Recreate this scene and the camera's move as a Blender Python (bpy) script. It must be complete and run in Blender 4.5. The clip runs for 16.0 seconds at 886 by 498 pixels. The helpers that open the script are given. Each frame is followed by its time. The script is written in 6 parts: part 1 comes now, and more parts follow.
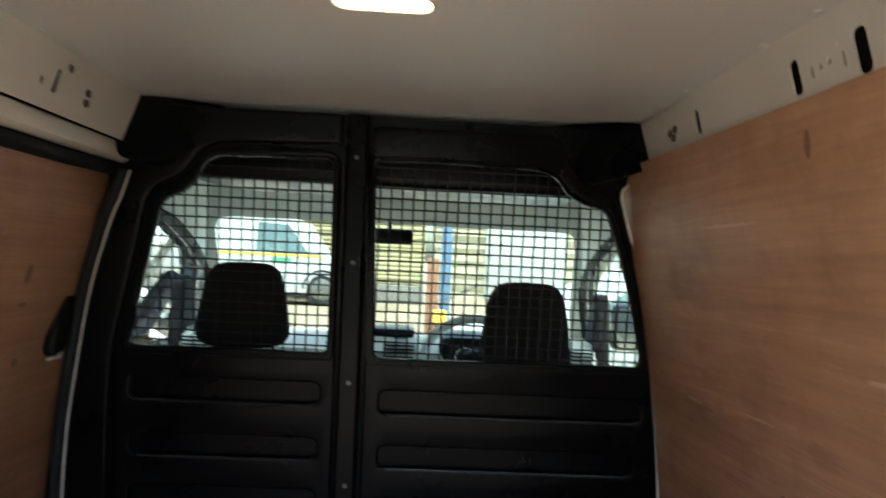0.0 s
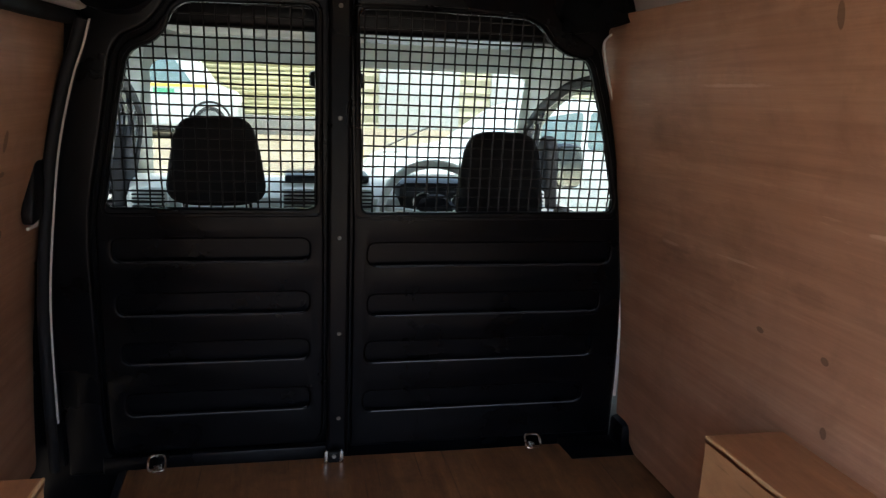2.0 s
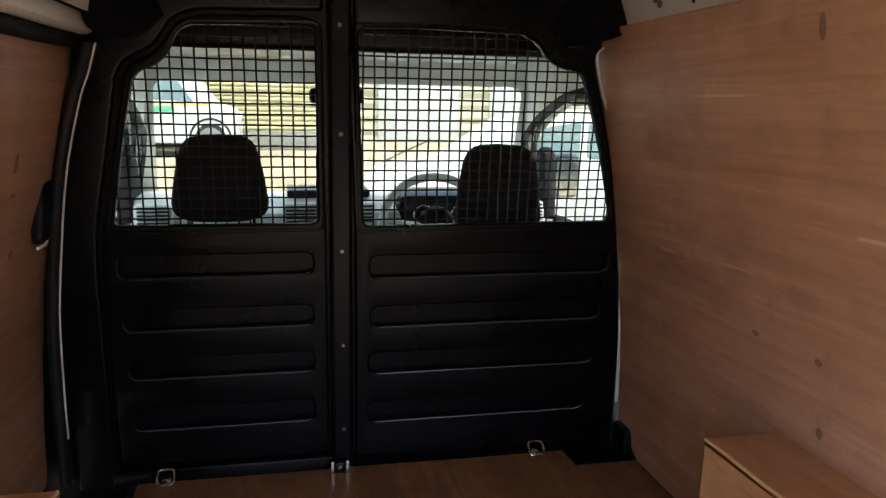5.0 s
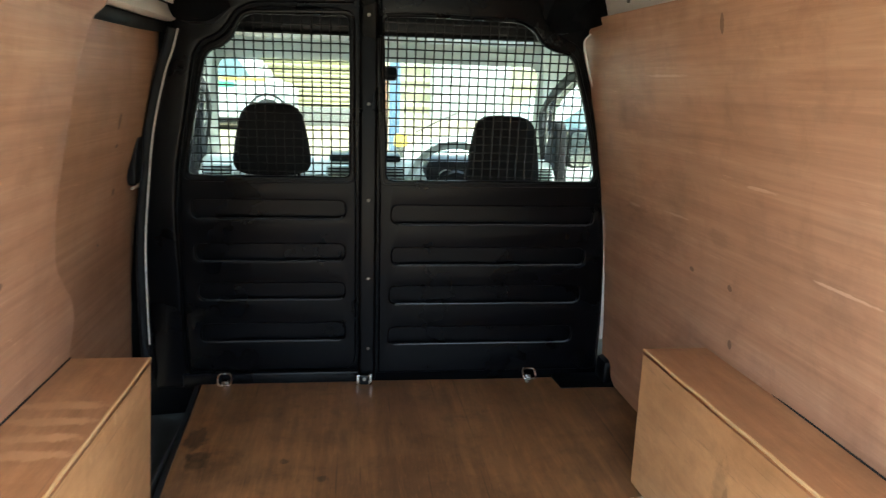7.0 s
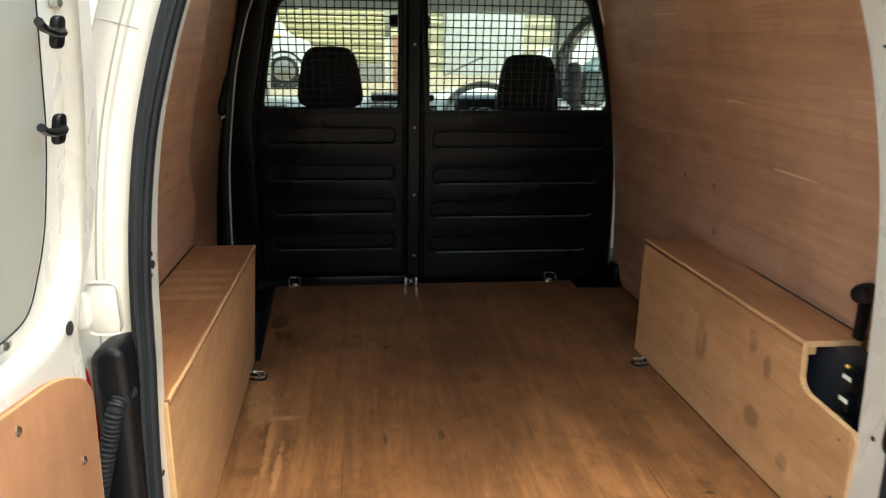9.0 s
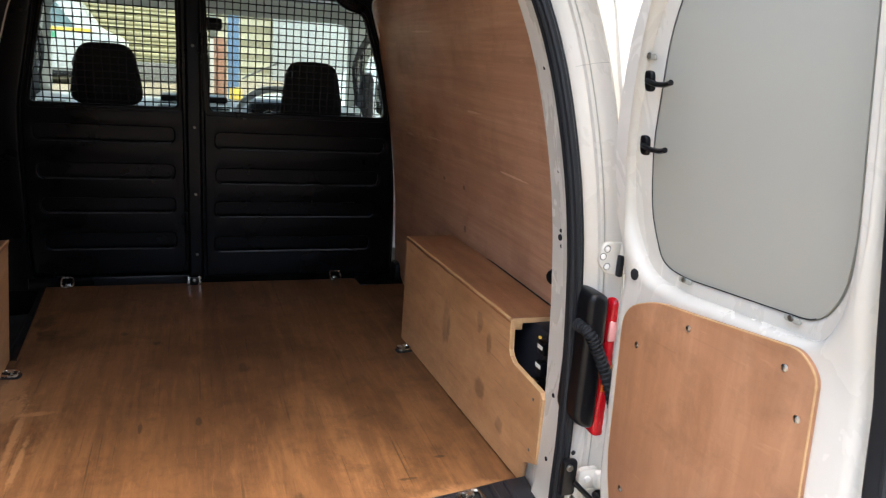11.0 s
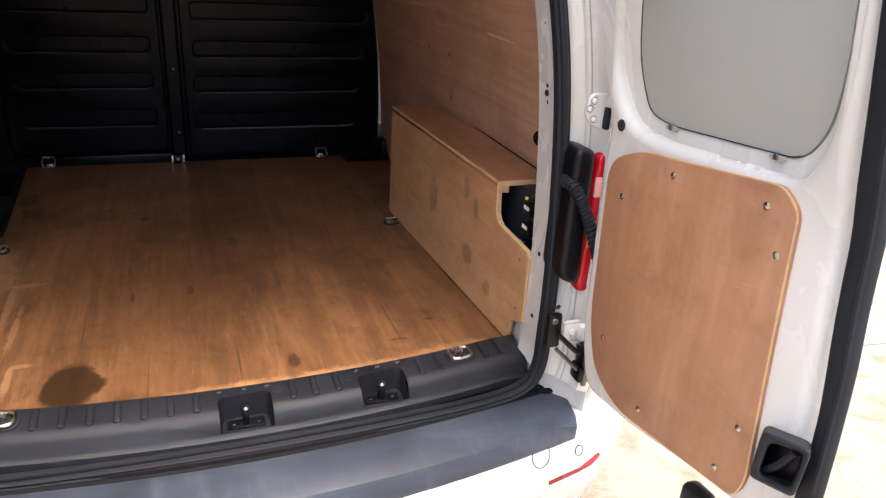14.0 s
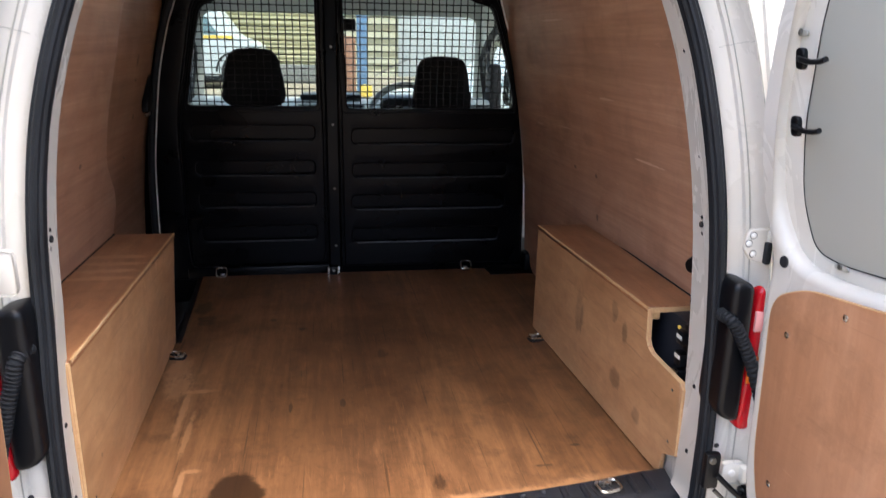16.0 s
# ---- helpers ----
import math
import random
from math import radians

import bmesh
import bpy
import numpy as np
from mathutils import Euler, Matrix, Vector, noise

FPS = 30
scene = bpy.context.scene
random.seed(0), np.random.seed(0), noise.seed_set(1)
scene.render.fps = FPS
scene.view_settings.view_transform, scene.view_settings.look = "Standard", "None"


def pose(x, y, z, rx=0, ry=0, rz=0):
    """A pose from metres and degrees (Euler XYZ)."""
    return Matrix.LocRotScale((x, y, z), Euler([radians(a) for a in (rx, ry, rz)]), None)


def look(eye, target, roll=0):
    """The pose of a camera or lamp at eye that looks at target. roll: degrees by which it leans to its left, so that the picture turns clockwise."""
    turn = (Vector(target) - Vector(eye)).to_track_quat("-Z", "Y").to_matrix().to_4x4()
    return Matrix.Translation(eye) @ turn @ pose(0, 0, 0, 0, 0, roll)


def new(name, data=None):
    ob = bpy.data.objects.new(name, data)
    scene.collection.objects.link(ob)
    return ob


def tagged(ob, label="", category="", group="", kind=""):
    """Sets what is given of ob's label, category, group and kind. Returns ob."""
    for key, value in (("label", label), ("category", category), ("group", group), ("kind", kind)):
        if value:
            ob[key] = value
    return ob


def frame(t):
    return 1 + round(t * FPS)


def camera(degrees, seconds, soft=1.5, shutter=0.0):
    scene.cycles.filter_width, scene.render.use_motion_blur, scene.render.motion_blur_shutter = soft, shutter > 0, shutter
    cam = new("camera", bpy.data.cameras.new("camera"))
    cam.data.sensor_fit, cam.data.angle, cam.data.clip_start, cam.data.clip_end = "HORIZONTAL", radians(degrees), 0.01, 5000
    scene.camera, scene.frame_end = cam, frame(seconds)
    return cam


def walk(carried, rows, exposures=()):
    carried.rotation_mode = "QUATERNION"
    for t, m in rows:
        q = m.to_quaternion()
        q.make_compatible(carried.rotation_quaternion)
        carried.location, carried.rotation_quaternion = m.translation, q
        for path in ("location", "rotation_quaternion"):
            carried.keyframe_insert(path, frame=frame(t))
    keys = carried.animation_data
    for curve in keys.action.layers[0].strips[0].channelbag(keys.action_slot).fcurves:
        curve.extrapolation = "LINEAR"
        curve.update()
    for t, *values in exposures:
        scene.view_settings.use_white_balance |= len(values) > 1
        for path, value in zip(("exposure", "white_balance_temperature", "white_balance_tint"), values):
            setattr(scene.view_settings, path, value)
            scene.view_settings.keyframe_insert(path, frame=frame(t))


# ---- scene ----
cam = camera(63.1, 16.0, soft=1.2, shutter=0.4)
PATH = [
    (0, (0.057, -1.815, 1.492), (0.143, 0.183, 1.523), 2.75),
    (0.5, (0.041, -1.794, 1.457), (0.425, 0.166, 1.357), 3.34),
    (1, (-0.069, -1.797, 1.495), (0.502, 0.094, 1.181), 3.7),
    (1.5, (-0.168, -1.81, 1.534), (0.319, 0.082, 1.105), 2.7),
    (2, (-0.179, -1.808, 1.546), (0.218, 0.105, 1.118), 2.2),
    (2.5, (-0.182, -1.809, 1.551), (0.16, 0.119, 1.14), 1.4),
    (3, (-0.181, -1.814, 1.554), (0.131, 0.121, 1.157), 1.0),
    (5.5, (-0.183, -1.845, 1.549), (0.285, 0.057, 1.149), 1.1),
    (6, (-0.16, -1.889, 1.537), (0.442, -0.031, 1.108), 1.7),
    (6.5, (-0.154, -2.085, 1.518), (0.27, -0.186, 1.057), 2.1),
    (7, (-0.131, -2.25, 1.548), (0.123, -0.319, 1.094), 1.8),
    (7.5, (-0.128, -2.344, 1.525), (-0.005, -0.403, 1.064), 0.88),
    (8, (-0.184, -2.442, 1.505), (-0.092, -0.507, 1.007), 0.2),
    (8.5, (-0.256, -2.573, 1.503), (-0.132, -0.654, 0.955), 0.0),
    (9, (-0.262, -2.678, 1.505), (-0.046, -0.772, 0.939), 0.9),
    (9.5, (-0.158, -2.797, 1.515), (0.203, -0.9, 0.995), 2.8),
    (12, (-0.088, -2.872, 1.498), (0.638, -1.102, 0.919), 3.9),
    (12.5, (-0.087, -2.877, 1.472), (0.644, -1.137, 0.811), 4.2),
    (13, (-0.086, -2.878, 1.457), (0.641, -1.166, 0.722), 4.1),
    (13.5, (-0.084, -2.88, 1.447), (0.626, -1.181, 0.666), 4.1),
    (14, (-0.086, -2.88, 1.451), (0.582, -1.174, 0.649), 3.9),
    (14.5, (-0.096, -2.879, 1.454), (0.498, -1.139, 0.667), 3.6),
    (15, (-0.12, -2.882, 1.466), (0.361, -1.087, 0.728), 2.7),
    (15.5, (-0.124, -2.878, 1.486), (0.271, -1.033, 0.823), 1.9),
    (16, (-0.122, -2.882, 1.513), (0.202, -0.99, 0.953), 1.2),
]
EXPOSURES = [(0, 1.96, 6550, -4), (1, 1.78, 6600, 4), (3, 1.76, 6700, 9), (6, 2.17, 7300, 10), (6.5, 2.42, 7100, 1), (7, 2.70, 6700, -7), (7.5, 2.55, 6600, -8), (8, 2.18, 7000, -4), (8.5, 1.74, 7900, 0), (9, 1.60, 7350, -2), (9.5, 1.65, 6250, 0), (12, 1.28, 7050, 10), (14, 1.27, 6800, 12), (16, 1.36, 6350, 11)]
walk(cam, [(t, look(eye, target, roll)) for t, eye, target, roll in PATH], EXPOSURES)

# ---- light ----
world = bpy.data.worlds.new("sky")
scene.world = world
world.use_nodes = True
wn = world.node_tree
wn.nodes.clear()
sky = wn.nodes.new("ShaderNodeTexSky")
sky.sky_type, sky.sun_disc = "NISHITA", False
sky.sun_elevation, sky.sun_rotation = radians(74), radians(168)
sky.air_density, sky.dust_density, sky.ozone_density = 1.0, 4.0, 1.0
wb = wn.nodes.new("ShaderNodeBackground")
wb.inputs["Strength"].default_value = 0.335
wo = wn.nodes.new("ShaderNodeOutputWorld")
wn.links.new(sky.outputs[0], wb.inputs["Color"])
wn.links.new(wb.outputs[0], wo.inputs["Surface"])
sun_data = bpy.data.lights.new("sun", "SUN")
sun_data.energy, sun_data.angle, sun_data.color = 0.8, radians(16), (1.0, 0.975, 0.94)
sun = new("sun", sun_data)
sun.matrix_world = look((1.7, -2.8, 9.2), (0, 0, 0))

# ---- materials ----
def srgb(r, g, b):
    return tuple((c / 255 / 12.92 if c <= 10 else ((c / 255 + 0.055) / 1.055) ** 2.4) for c in (r, g, b)) + (1.0,)


class Nodes:
    """A small wrapper to write node trees in few lines."""

    def __init__(self, name):
        self.mat = bpy.data.materials.new(name)
        self.mat.use_nodes = True
        self.tree = self.mat.node_tree
        self.bsdf = self.tree.nodes["Principled BSDF"]

    def add(self, kind, **values):
        n = self.tree.nodes.new(kind)
        for key, value in values.items():
            n.inputs[key].default_value = value
        return n

    def link(self, a, b):
        self.tree.links.new(a, b)

    def coords(self, scale=(1, 1, 1), rot=(0, 0, 0)):
        c = self.add("ShaderNodeTexCoord")
        m = self.add("ShaderNodeMapping", Scale=scale, Rotation=rot)
        self.link(c.outputs["Object"], m.inputs["Vector"])
        return m.outputs[0]

    def noise(self, vec, scale, detail=4.0, rough=0.55, distort=0.0):
        n = self.add("ShaderNodeTexNoise", Scale=scale, Detail=detail, Roughness=rough, Distortion=distort)
        self.link(vec, n.inputs["Vector"])
        return n.outputs["Fac"]

    def ramp(self, fac, stops):
        r = self.add("ShaderNodeValToRGB")
        el = r.color_ramp.elements
        while len(el) < len(stops):
            el.new(0.5)
        for e, (p, c) in zip(el, stops):
            e.position, e.color = p, c if len(c) == 4 else (*c, 1)
        self.link(fac, r.inputs["Fac"])
        return r.outputs["Color"]

    def mix(self, fac, a, b, blend="MIX"):
        m = self.tree.nodes.new("ShaderNodeMix")
        m.data_type, m.blend_type = "RGBA", blend
        for key, value in ((0, fac), (6, a), (7, b)):
            if isinstance(value, (int, float)):
                m.inputs[key].default_value = value
            elif isinstance(value, tuple):
                m.inputs[key].default_value = value
            else:
                self.link(value, m.inputs[key])
        return m.outputs[2]

    def span(self, val, a, b, c=0.0, d=1.0, smooth=False):
        m = self.add("ShaderNodeMapRange")
        m.interpolation_type = "SMOOTHSTEP" if smooth else "LINEAR"
        for key, value in (("From Min", a), ("From Max", b), ("To Min", c), ("To Max", d)):
            m.inputs[key].default_value = value
        self.link(val, m.inputs["Value"])
        return m.outputs["Result"]

    def bump(self, height, strength=0.2, distance=0.002):
        b = self.add("ShaderNodeBump", Strength=strength, Distance=distance)
        self.link(height, b.inputs["Height"])
        self.link(b.outputs[0], self.bsdf.inputs["Normal"])

    def color(self, c):
        if isinstance(c, tuple):
            self.bsdf.inputs["Base Color"].default_value = c
        else:
            self.link(c, self.bsdf.inputs["Base Color"])

    def gloss(self, rough, metal=0.0, spec=0.5):
        if isinstance(rough, (int, float)):
            self.bsdf.inputs["Roughness"].default_value = rough
        else:
            self.link(rough, self.bsdf.inputs["Roughness"])
        self.bsdf.inputs["Metallic"].default_value = metal
        self.bsdf.inputs["Specular IOR Level"].default_value = spec


def coated(name, c, rough=0.5, vary=0.12, scale=8.0, grain=300.0, bump=0.1, metal=0.0, spec=0.5):
    """Plastic, paint or rubber: a colour with soft stains and a fine grain."""
    n = Nodes(name)
    v = n.coords()
    big, fine = n.noise(v, scale, 5), n.noise(v, grain, 2)
    dark = tuple(x * (1 - vary) for x in c[:3]) + (1,)
    light = tuple(min(1, x * (1 + vary)) for x in c[:3]) + (1,)
    n.color(n.ramp(big, [(0.3, dark), (0.7, light)]))
    n.gloss(n.span(big, 0.3, 0.7, max(0.02, rough - 0.08), min(1, rough + 0.08)), metal, spec)
    if bump:
        n.bump(fine, bump, 0.001)
    return n.mat


def plywood(name, dark, mid, light, stretch=(38, 1.6, 38), rough=0.5, spots=(), pale=(), blotch=0.5, scuff=0.25, stain=0.6, mottle=0.25, nicks=0.0, smears=()):
    """Hardwood-faced plywood: long streaks along the grain, broad bands, stains and pale patches with a place of their
    own.
    """
    n = Nodes(name)
    v = n.coords(stretch)
    w = n.coords()
    streak = n.noise(v, 1.0, 7, 0.65, 0.4)
    fine = n.noise(n.coords(tuple(s * 5 for s in stretch)), 1.0, 3, 0.6)
    broad = n.noise(n.coords(tuple(s * 0.12 for s in stretch)), 1.0, 3, 0.5, 0.8)
    cloud = n.noise(w, 2.6, 4, 0.6, 0.5)
    c = n.ramp(n.mix(0.45, streak, broad), [(0.3, dark), (0.5, mid), (0.7, light)])
    c = n.mix(n.span(fine, 0.35, 0.75, 0.0, 0.35), c, dark)
    c = n.mix(n.span(cloud, 0.45, 0.75, 0.0, blotch), c, tuple(x * 0.72 for x in dark[:3]) + (1,))
    scr = n.noise(n.coords((90, 9, 90), (0.3, 0.2, 0.4)), 1.0, 2, 0.5, 1.5)
    c = n.mix(n.span(scr, 0.68, 0.78, 0.0, scuff), c, light)
    mott = n.noise(w, 9.0, 6, 0.7, 0.3)
    c = n.mix(n.span(mott, 0.5, 0.72, 0.0, mottle), c, tuple(x * 0.6 for x in dark[:3]) + (1,))
    for turn, sx in ((0.35, 130), (-0.25, 160), (0.02, 110)) if nicks else ():
        line = n.noise(n.coords((sx, 2.0, sx), (0.1, 0.1, turn * 0.6)), 1.0, 1, 0.4, 0.2)
        c = n.mix(n.span(line, 0.72, 0.79, 0.0, nicks), c, tuple(x * 0.45 for x in dark[:3]) + (1,))
    if nicks:
        grime = n.noise(n.coords((34, 20, 34)), 1.0, 8, 0.75, 0.6)
        c = n.mix(n.span(grime, 0.50, 0.70, 0.0, 0.55 * nicks), c, tuple(x * 0.5 for x in dark[:3]) + (1,))
        worn = n.noise(n.coords((11, 1.3, 11)), 1.0, 6, 0.7, 0.4)
        c = n.mix(n.span(worn, 0.52, 0.70, 0.0, 0.6 * nicks), c, light)
        c = n.mix(n.span(worn, 0.46, 0.32, 0.0, 0.5 * nicks), c, tuple(x * 0.62 for x in dark[:3]) + (1,))
        rub = n.noise(n.coords((150, 14, 150), (0, 0, 0.12)), 1.0, 4, 0.6, 0.4)
        c = n.mix(n.span(rub, 0.58, 0.72, 0.0, 0.4 * nicks), c, light)
    wob, frayed = n.noise(w, 14, 4, 0.65), n.noise(n.coords(tuple(max(20.0, k * 1.6) for k in stretch)), 1.0, 5, 0.7, 0.5)
    pos = n.add("ShaderNodeTexCoord").outputs["Object"]
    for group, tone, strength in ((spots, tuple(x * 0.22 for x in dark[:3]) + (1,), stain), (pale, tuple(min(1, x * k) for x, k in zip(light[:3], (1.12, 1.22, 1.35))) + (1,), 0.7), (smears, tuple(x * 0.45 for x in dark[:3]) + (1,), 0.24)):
        for (px, py, pz), (rx, ry, rz) in group:
            s = n.add("ShaderNodeVectorMath")
            s.operation = "SUBTRACT"
            s.inputs[1].default_value = (px, py, pz)
            n.link(pos, s.inputs[0])
            d = n.add("ShaderNodeVectorMath")
            d.operation = "DIVIDE"
            d.inputs[1].default_value = (rx, ry, rz)
            n.link(s.outputs[0], d.inputs[0])
            le = n.add("ShaderNodeVectorMath")
            le.operation = "LENGTH"
            n.link(d.outputs[0], le.inputs[0])
            add = n.add("ShaderNodeMath")
            add.operation = "ADD"
            n.link(le.outputs["Value"], add.inputs[0])
            big = group is spots and rx > 0.055
            n.link(n.span(wob if big else frayed, 0.3, 0.7, -0.16 if big else -0.42, 0.16 if big else 0.42), add.inputs[1])
            edge = 0.10 if big else 0.34
            mask = n.span(add.outputs[0], 0.92 - edge, 0.92 + edge, strength, 0.0, True)
            if not big:
                mul = n.add("ShaderNodeMath")
                mul.operation = "MULTIPLY"
                n.link(mask, mul.inputs[0])
                n.link(n.span(streak, 0.42, 0.62, 1.0, 0.6), mul.inputs[1])
                mask = mul.outputs[0]
            c = n.mix(mask, c, tone)
    n.color(c)
    n.gloss(n.span(cloud, 0.3, 0.7, rough - 0.1, rough + 0.1), 0, 0.5)
    n.bump(n.mix(0.5, streak, fine), 0.12, 0.001)
    return n.mat


F = 0.58   # height of the load floor above the ground
SPOTS = [((-0.516, -0.53, F), (0.03, 0.03, 0.1)), ((-0.20, -0.62, F), (0.014, 0.014, 0.1)), ((0.36, -1.495, F), (0.02, 0.005, 0.1)), ((-0.22, -1.15, F), (0.005, 0.03, 0.1)), ((-0.322, -1.515, F), (0.062, 0.08, 0.1)), ((0.115, -1.53, F), (0.014, 0.032, 0.1)), ((0.043, -0.845, F), (0.020, 0.034, 0.1)),
         ((-0.085, -1.143, F), (0.007, 0.022, 0.1)), ((-0.545, -0.385, F), (0.03, 0.06, 0.1)), ((-0.525, -0.49, F), (0.026, 0.026, 0.1)),
         ((-0.30, -0.53, F), (0.014, 0.012, 0.1)), ((0.46, -1.42, F), (0.014, 0.005, 0.1))]
# Pale marks, then a row painting the sunlit, worn strip at the rear edge.
PALE_AND_SUNLIT = [((-0.545, -0.90, F), (0.035, 0.09, 0.1)), ((-0.525, -1.0, F), (0.04, 0.07, 0.1)), ((-0.47, -1.03, F), (0.05, 0.012, 0.1)), ((-0.492, -1.12, F), (0.009, 0.14, 0.1)),
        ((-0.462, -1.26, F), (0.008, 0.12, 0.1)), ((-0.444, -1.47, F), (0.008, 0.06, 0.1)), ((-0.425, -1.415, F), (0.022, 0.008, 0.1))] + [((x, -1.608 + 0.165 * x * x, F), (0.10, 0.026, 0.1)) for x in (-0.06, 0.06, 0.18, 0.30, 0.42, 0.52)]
M_FLOOR = plywood("floor_ply", srgb(86, 57, 36), srgb(123, 85, 55), srgb(166, 119, 79), (20, 1.6, 20), 0.40, SPOTS, PALE_AND_SUNLIT, 0.72, 0.25, 0.88, 0.7, 0.68)
WALLSPOTS = [((0.70, -0.62, 1.115), (0.1, 0.012, 0.007)), ((0.72, -0.80, 0.985), (0.1, 0.008, 0.012)), ((0.70, -0.79, 1.115), (0.1, 0.010, 0.008)), ((0.60, -0.86, 1.672), (0.1, 0.008, 0.022)), ((-0.70, -1.05, 1.20), (0.1, 0.010, 0.007))]
WALLSCUFFS = [((0.69, -0.31, 1.222), (0.1, 0.035, 0.005)), ((0.69, -0.55, 1.236), (0.1, 0.070, 0.003)), ((0.62, -0.60, 1.575), (0.1, 0.10, 0.004)), ((0.66, -0.95, 1.36), (0.1, 0.05, 0.004)), ((0.68, -1.18, 1.22), (0.1, 0.09, 0.003))]
WALLSMEARS = [((0.67, -0.33, 1.22), (0.1, 0.06, 0.035)), ((0.67, -0.40, 1.16), (0.1, 0.16, 0.07)), ((0.67, -0.56, 1.234), (0.1, 0.045, 0.03)), ((0.67, -0.76, 1.22), (0.1, 0.05, 0.025)), ((0.65, -0.33, 1.47), (0.1, 0.07, 0.05))]
M_WALL = plywood("wall_ply", srgb(156, 114, 89), srgb(193, 148, 118), srgb(215, 174, 143), (30, 1.0, 26), 0.5, WALLSPOTS, WALLSCUFFS, 0.4, 0.4, 0.6, 0.3, smears=WALLSMEARS)
BOXSPOTS = [((0.585, -1.068, 0.788), (0.05, 0.030, 0.060)), ((0.585, -1.086, 0.765), (0.05, 0.009, 0.048)), ((0.59, -1.284, 0.866), (0.05, 0.018, 0.026)), ((0.595, -1.345, 0.835), (0.05, 0.014, 0.030)), ((0.59, -1.315, 0.70), (0.05, 0.028, 0.026)), ((0.595, -1.44, 0.66), (0.05, 0.02, 0.02)), ((-0.575, -1.52, 0.70), (0.05, 0.006, 0.006))]
BOXMARKS = [((-0.655, y, 0.942), (0.085, 0.017, 0.06)) for y in (-0.94, -1.005, -1.07, -1.13)]
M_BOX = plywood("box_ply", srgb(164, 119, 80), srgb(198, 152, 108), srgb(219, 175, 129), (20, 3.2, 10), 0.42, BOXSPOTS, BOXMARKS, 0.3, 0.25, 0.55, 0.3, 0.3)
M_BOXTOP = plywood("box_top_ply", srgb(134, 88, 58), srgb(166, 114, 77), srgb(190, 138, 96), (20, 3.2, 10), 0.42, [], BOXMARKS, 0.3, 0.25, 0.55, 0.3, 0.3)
M_DOORPLY = plywood("door_ply", srgb(148, 102, 72), srgb(174, 125, 91), srgb(192, 145, 110), (14, 14, 2.0), 0.5, [], [], 0.45, 0.3, 0.6, 0.45, 0.12)
# Wall plywood toned darker: the shade of the door recess is in the colour.
M_SLIDE_SHADED = plywood("sliding_door_ply_shaded", srgb(144, 104, 79), srgb(178, 135, 105), srgb(201, 160, 128), (30, 0.8, 42), 0.5, [((-0.73, -0.345, 1.425), (0.1, 0.010, 0.022)), ((-0.73, -0.335, 1.363), (0.1, 0.014, 0.006)), ((-0.75, -0.30, 1.24), (0.1, 0.012, 0.010))], [], 0.35, 0.4)
M_EDGE = plywood("ply_edge", srgb(176, 136, 92), srgb(202, 164, 118), srgb(216, 182, 138), (60, 3, 60), 0.6, [], [], 0.2, 0.1)
M_BLACK = coated("black_plastic", srgb(9, 11, 15), 0.34, 0.15, 6, 500, 0.25, spec=0.28)
M_BULK = coated("bulkhead_coating", srgb(7, 9, 13), 0.30, 0.2, 5, 500, 0.05, spec=0.15)
# lighter black that carries the painted highlight of the bulkhead ribs
M_LIP_HIGHLIGHT = coated("highlit_black_edge", srgb(26, 27, 31), 0.35, 0.2, 5, 500, 0.05, spec=0.5)
M_BLACKSTEEL = coated("black_wire", srgb(11, 11, 12), 0.5, 0.1, 20, 300, 0.05, spec=0.3)
M_RUBBER = coated("black_rubber", srgb(24, 27, 31), 0.62, 0.2, 12, 400, 0.15, spec=0.3)


def van_paint():
    """White gloss paint with a thin film of road dust and faint smears."""
    n = Nodes("white_paint")
    w = n.coords()
    film, smear, speck = n.noise(w, 2.2, 5, 0.6, 0.4), n.noise(n.coords((7, 7, 2.5)), 1.0, 5, 0.65, 0.8), n.noise(w, 90, 3, 0.6)
    c = n.ramp(film, [(0.3, srgb(202, 197, 185)), (0.7, srgb(213, 209, 200))])
    c = n.mix(n.span(smear, 0.52, 0.80, 0.0, 0.16), c, srgb(196, 186, 168))
    c = n.mix(n.span(speck, 0.72, 0.82, 0.0, 0.1), c, srgb(160, 148, 128))
    n.color(c)
    n.gloss(n.span(smear, 0.3, 0.7, 0.20, 0.34))
    return n.mat


M_PAINT = van_paint()
M_RIDGE = coated("matt_rubber", srgb(14, 14, 16), 0.75, 0.2, 12, 400, 0.1, spec=0.2)
M_PRIMED = coated("grey_white_paint", srgb(224, 221, 214), 0.45, 0.05, 4, 600, 0.05)
M_GREYPANEL = coated("grey_panel", srgb(162, 161, 150), 0.55, 0.03, 3, 500, 0.05)
M_CEIL = coated("headliner", srgb(212, 213, 215), 0.5, 0.05, 3, 500, 0.12)
M_SILL = coated("sill_plastic", srgb(29, 31, 36), 0.46, 0.25, 12, 1300, 0.55, spec=0.38)


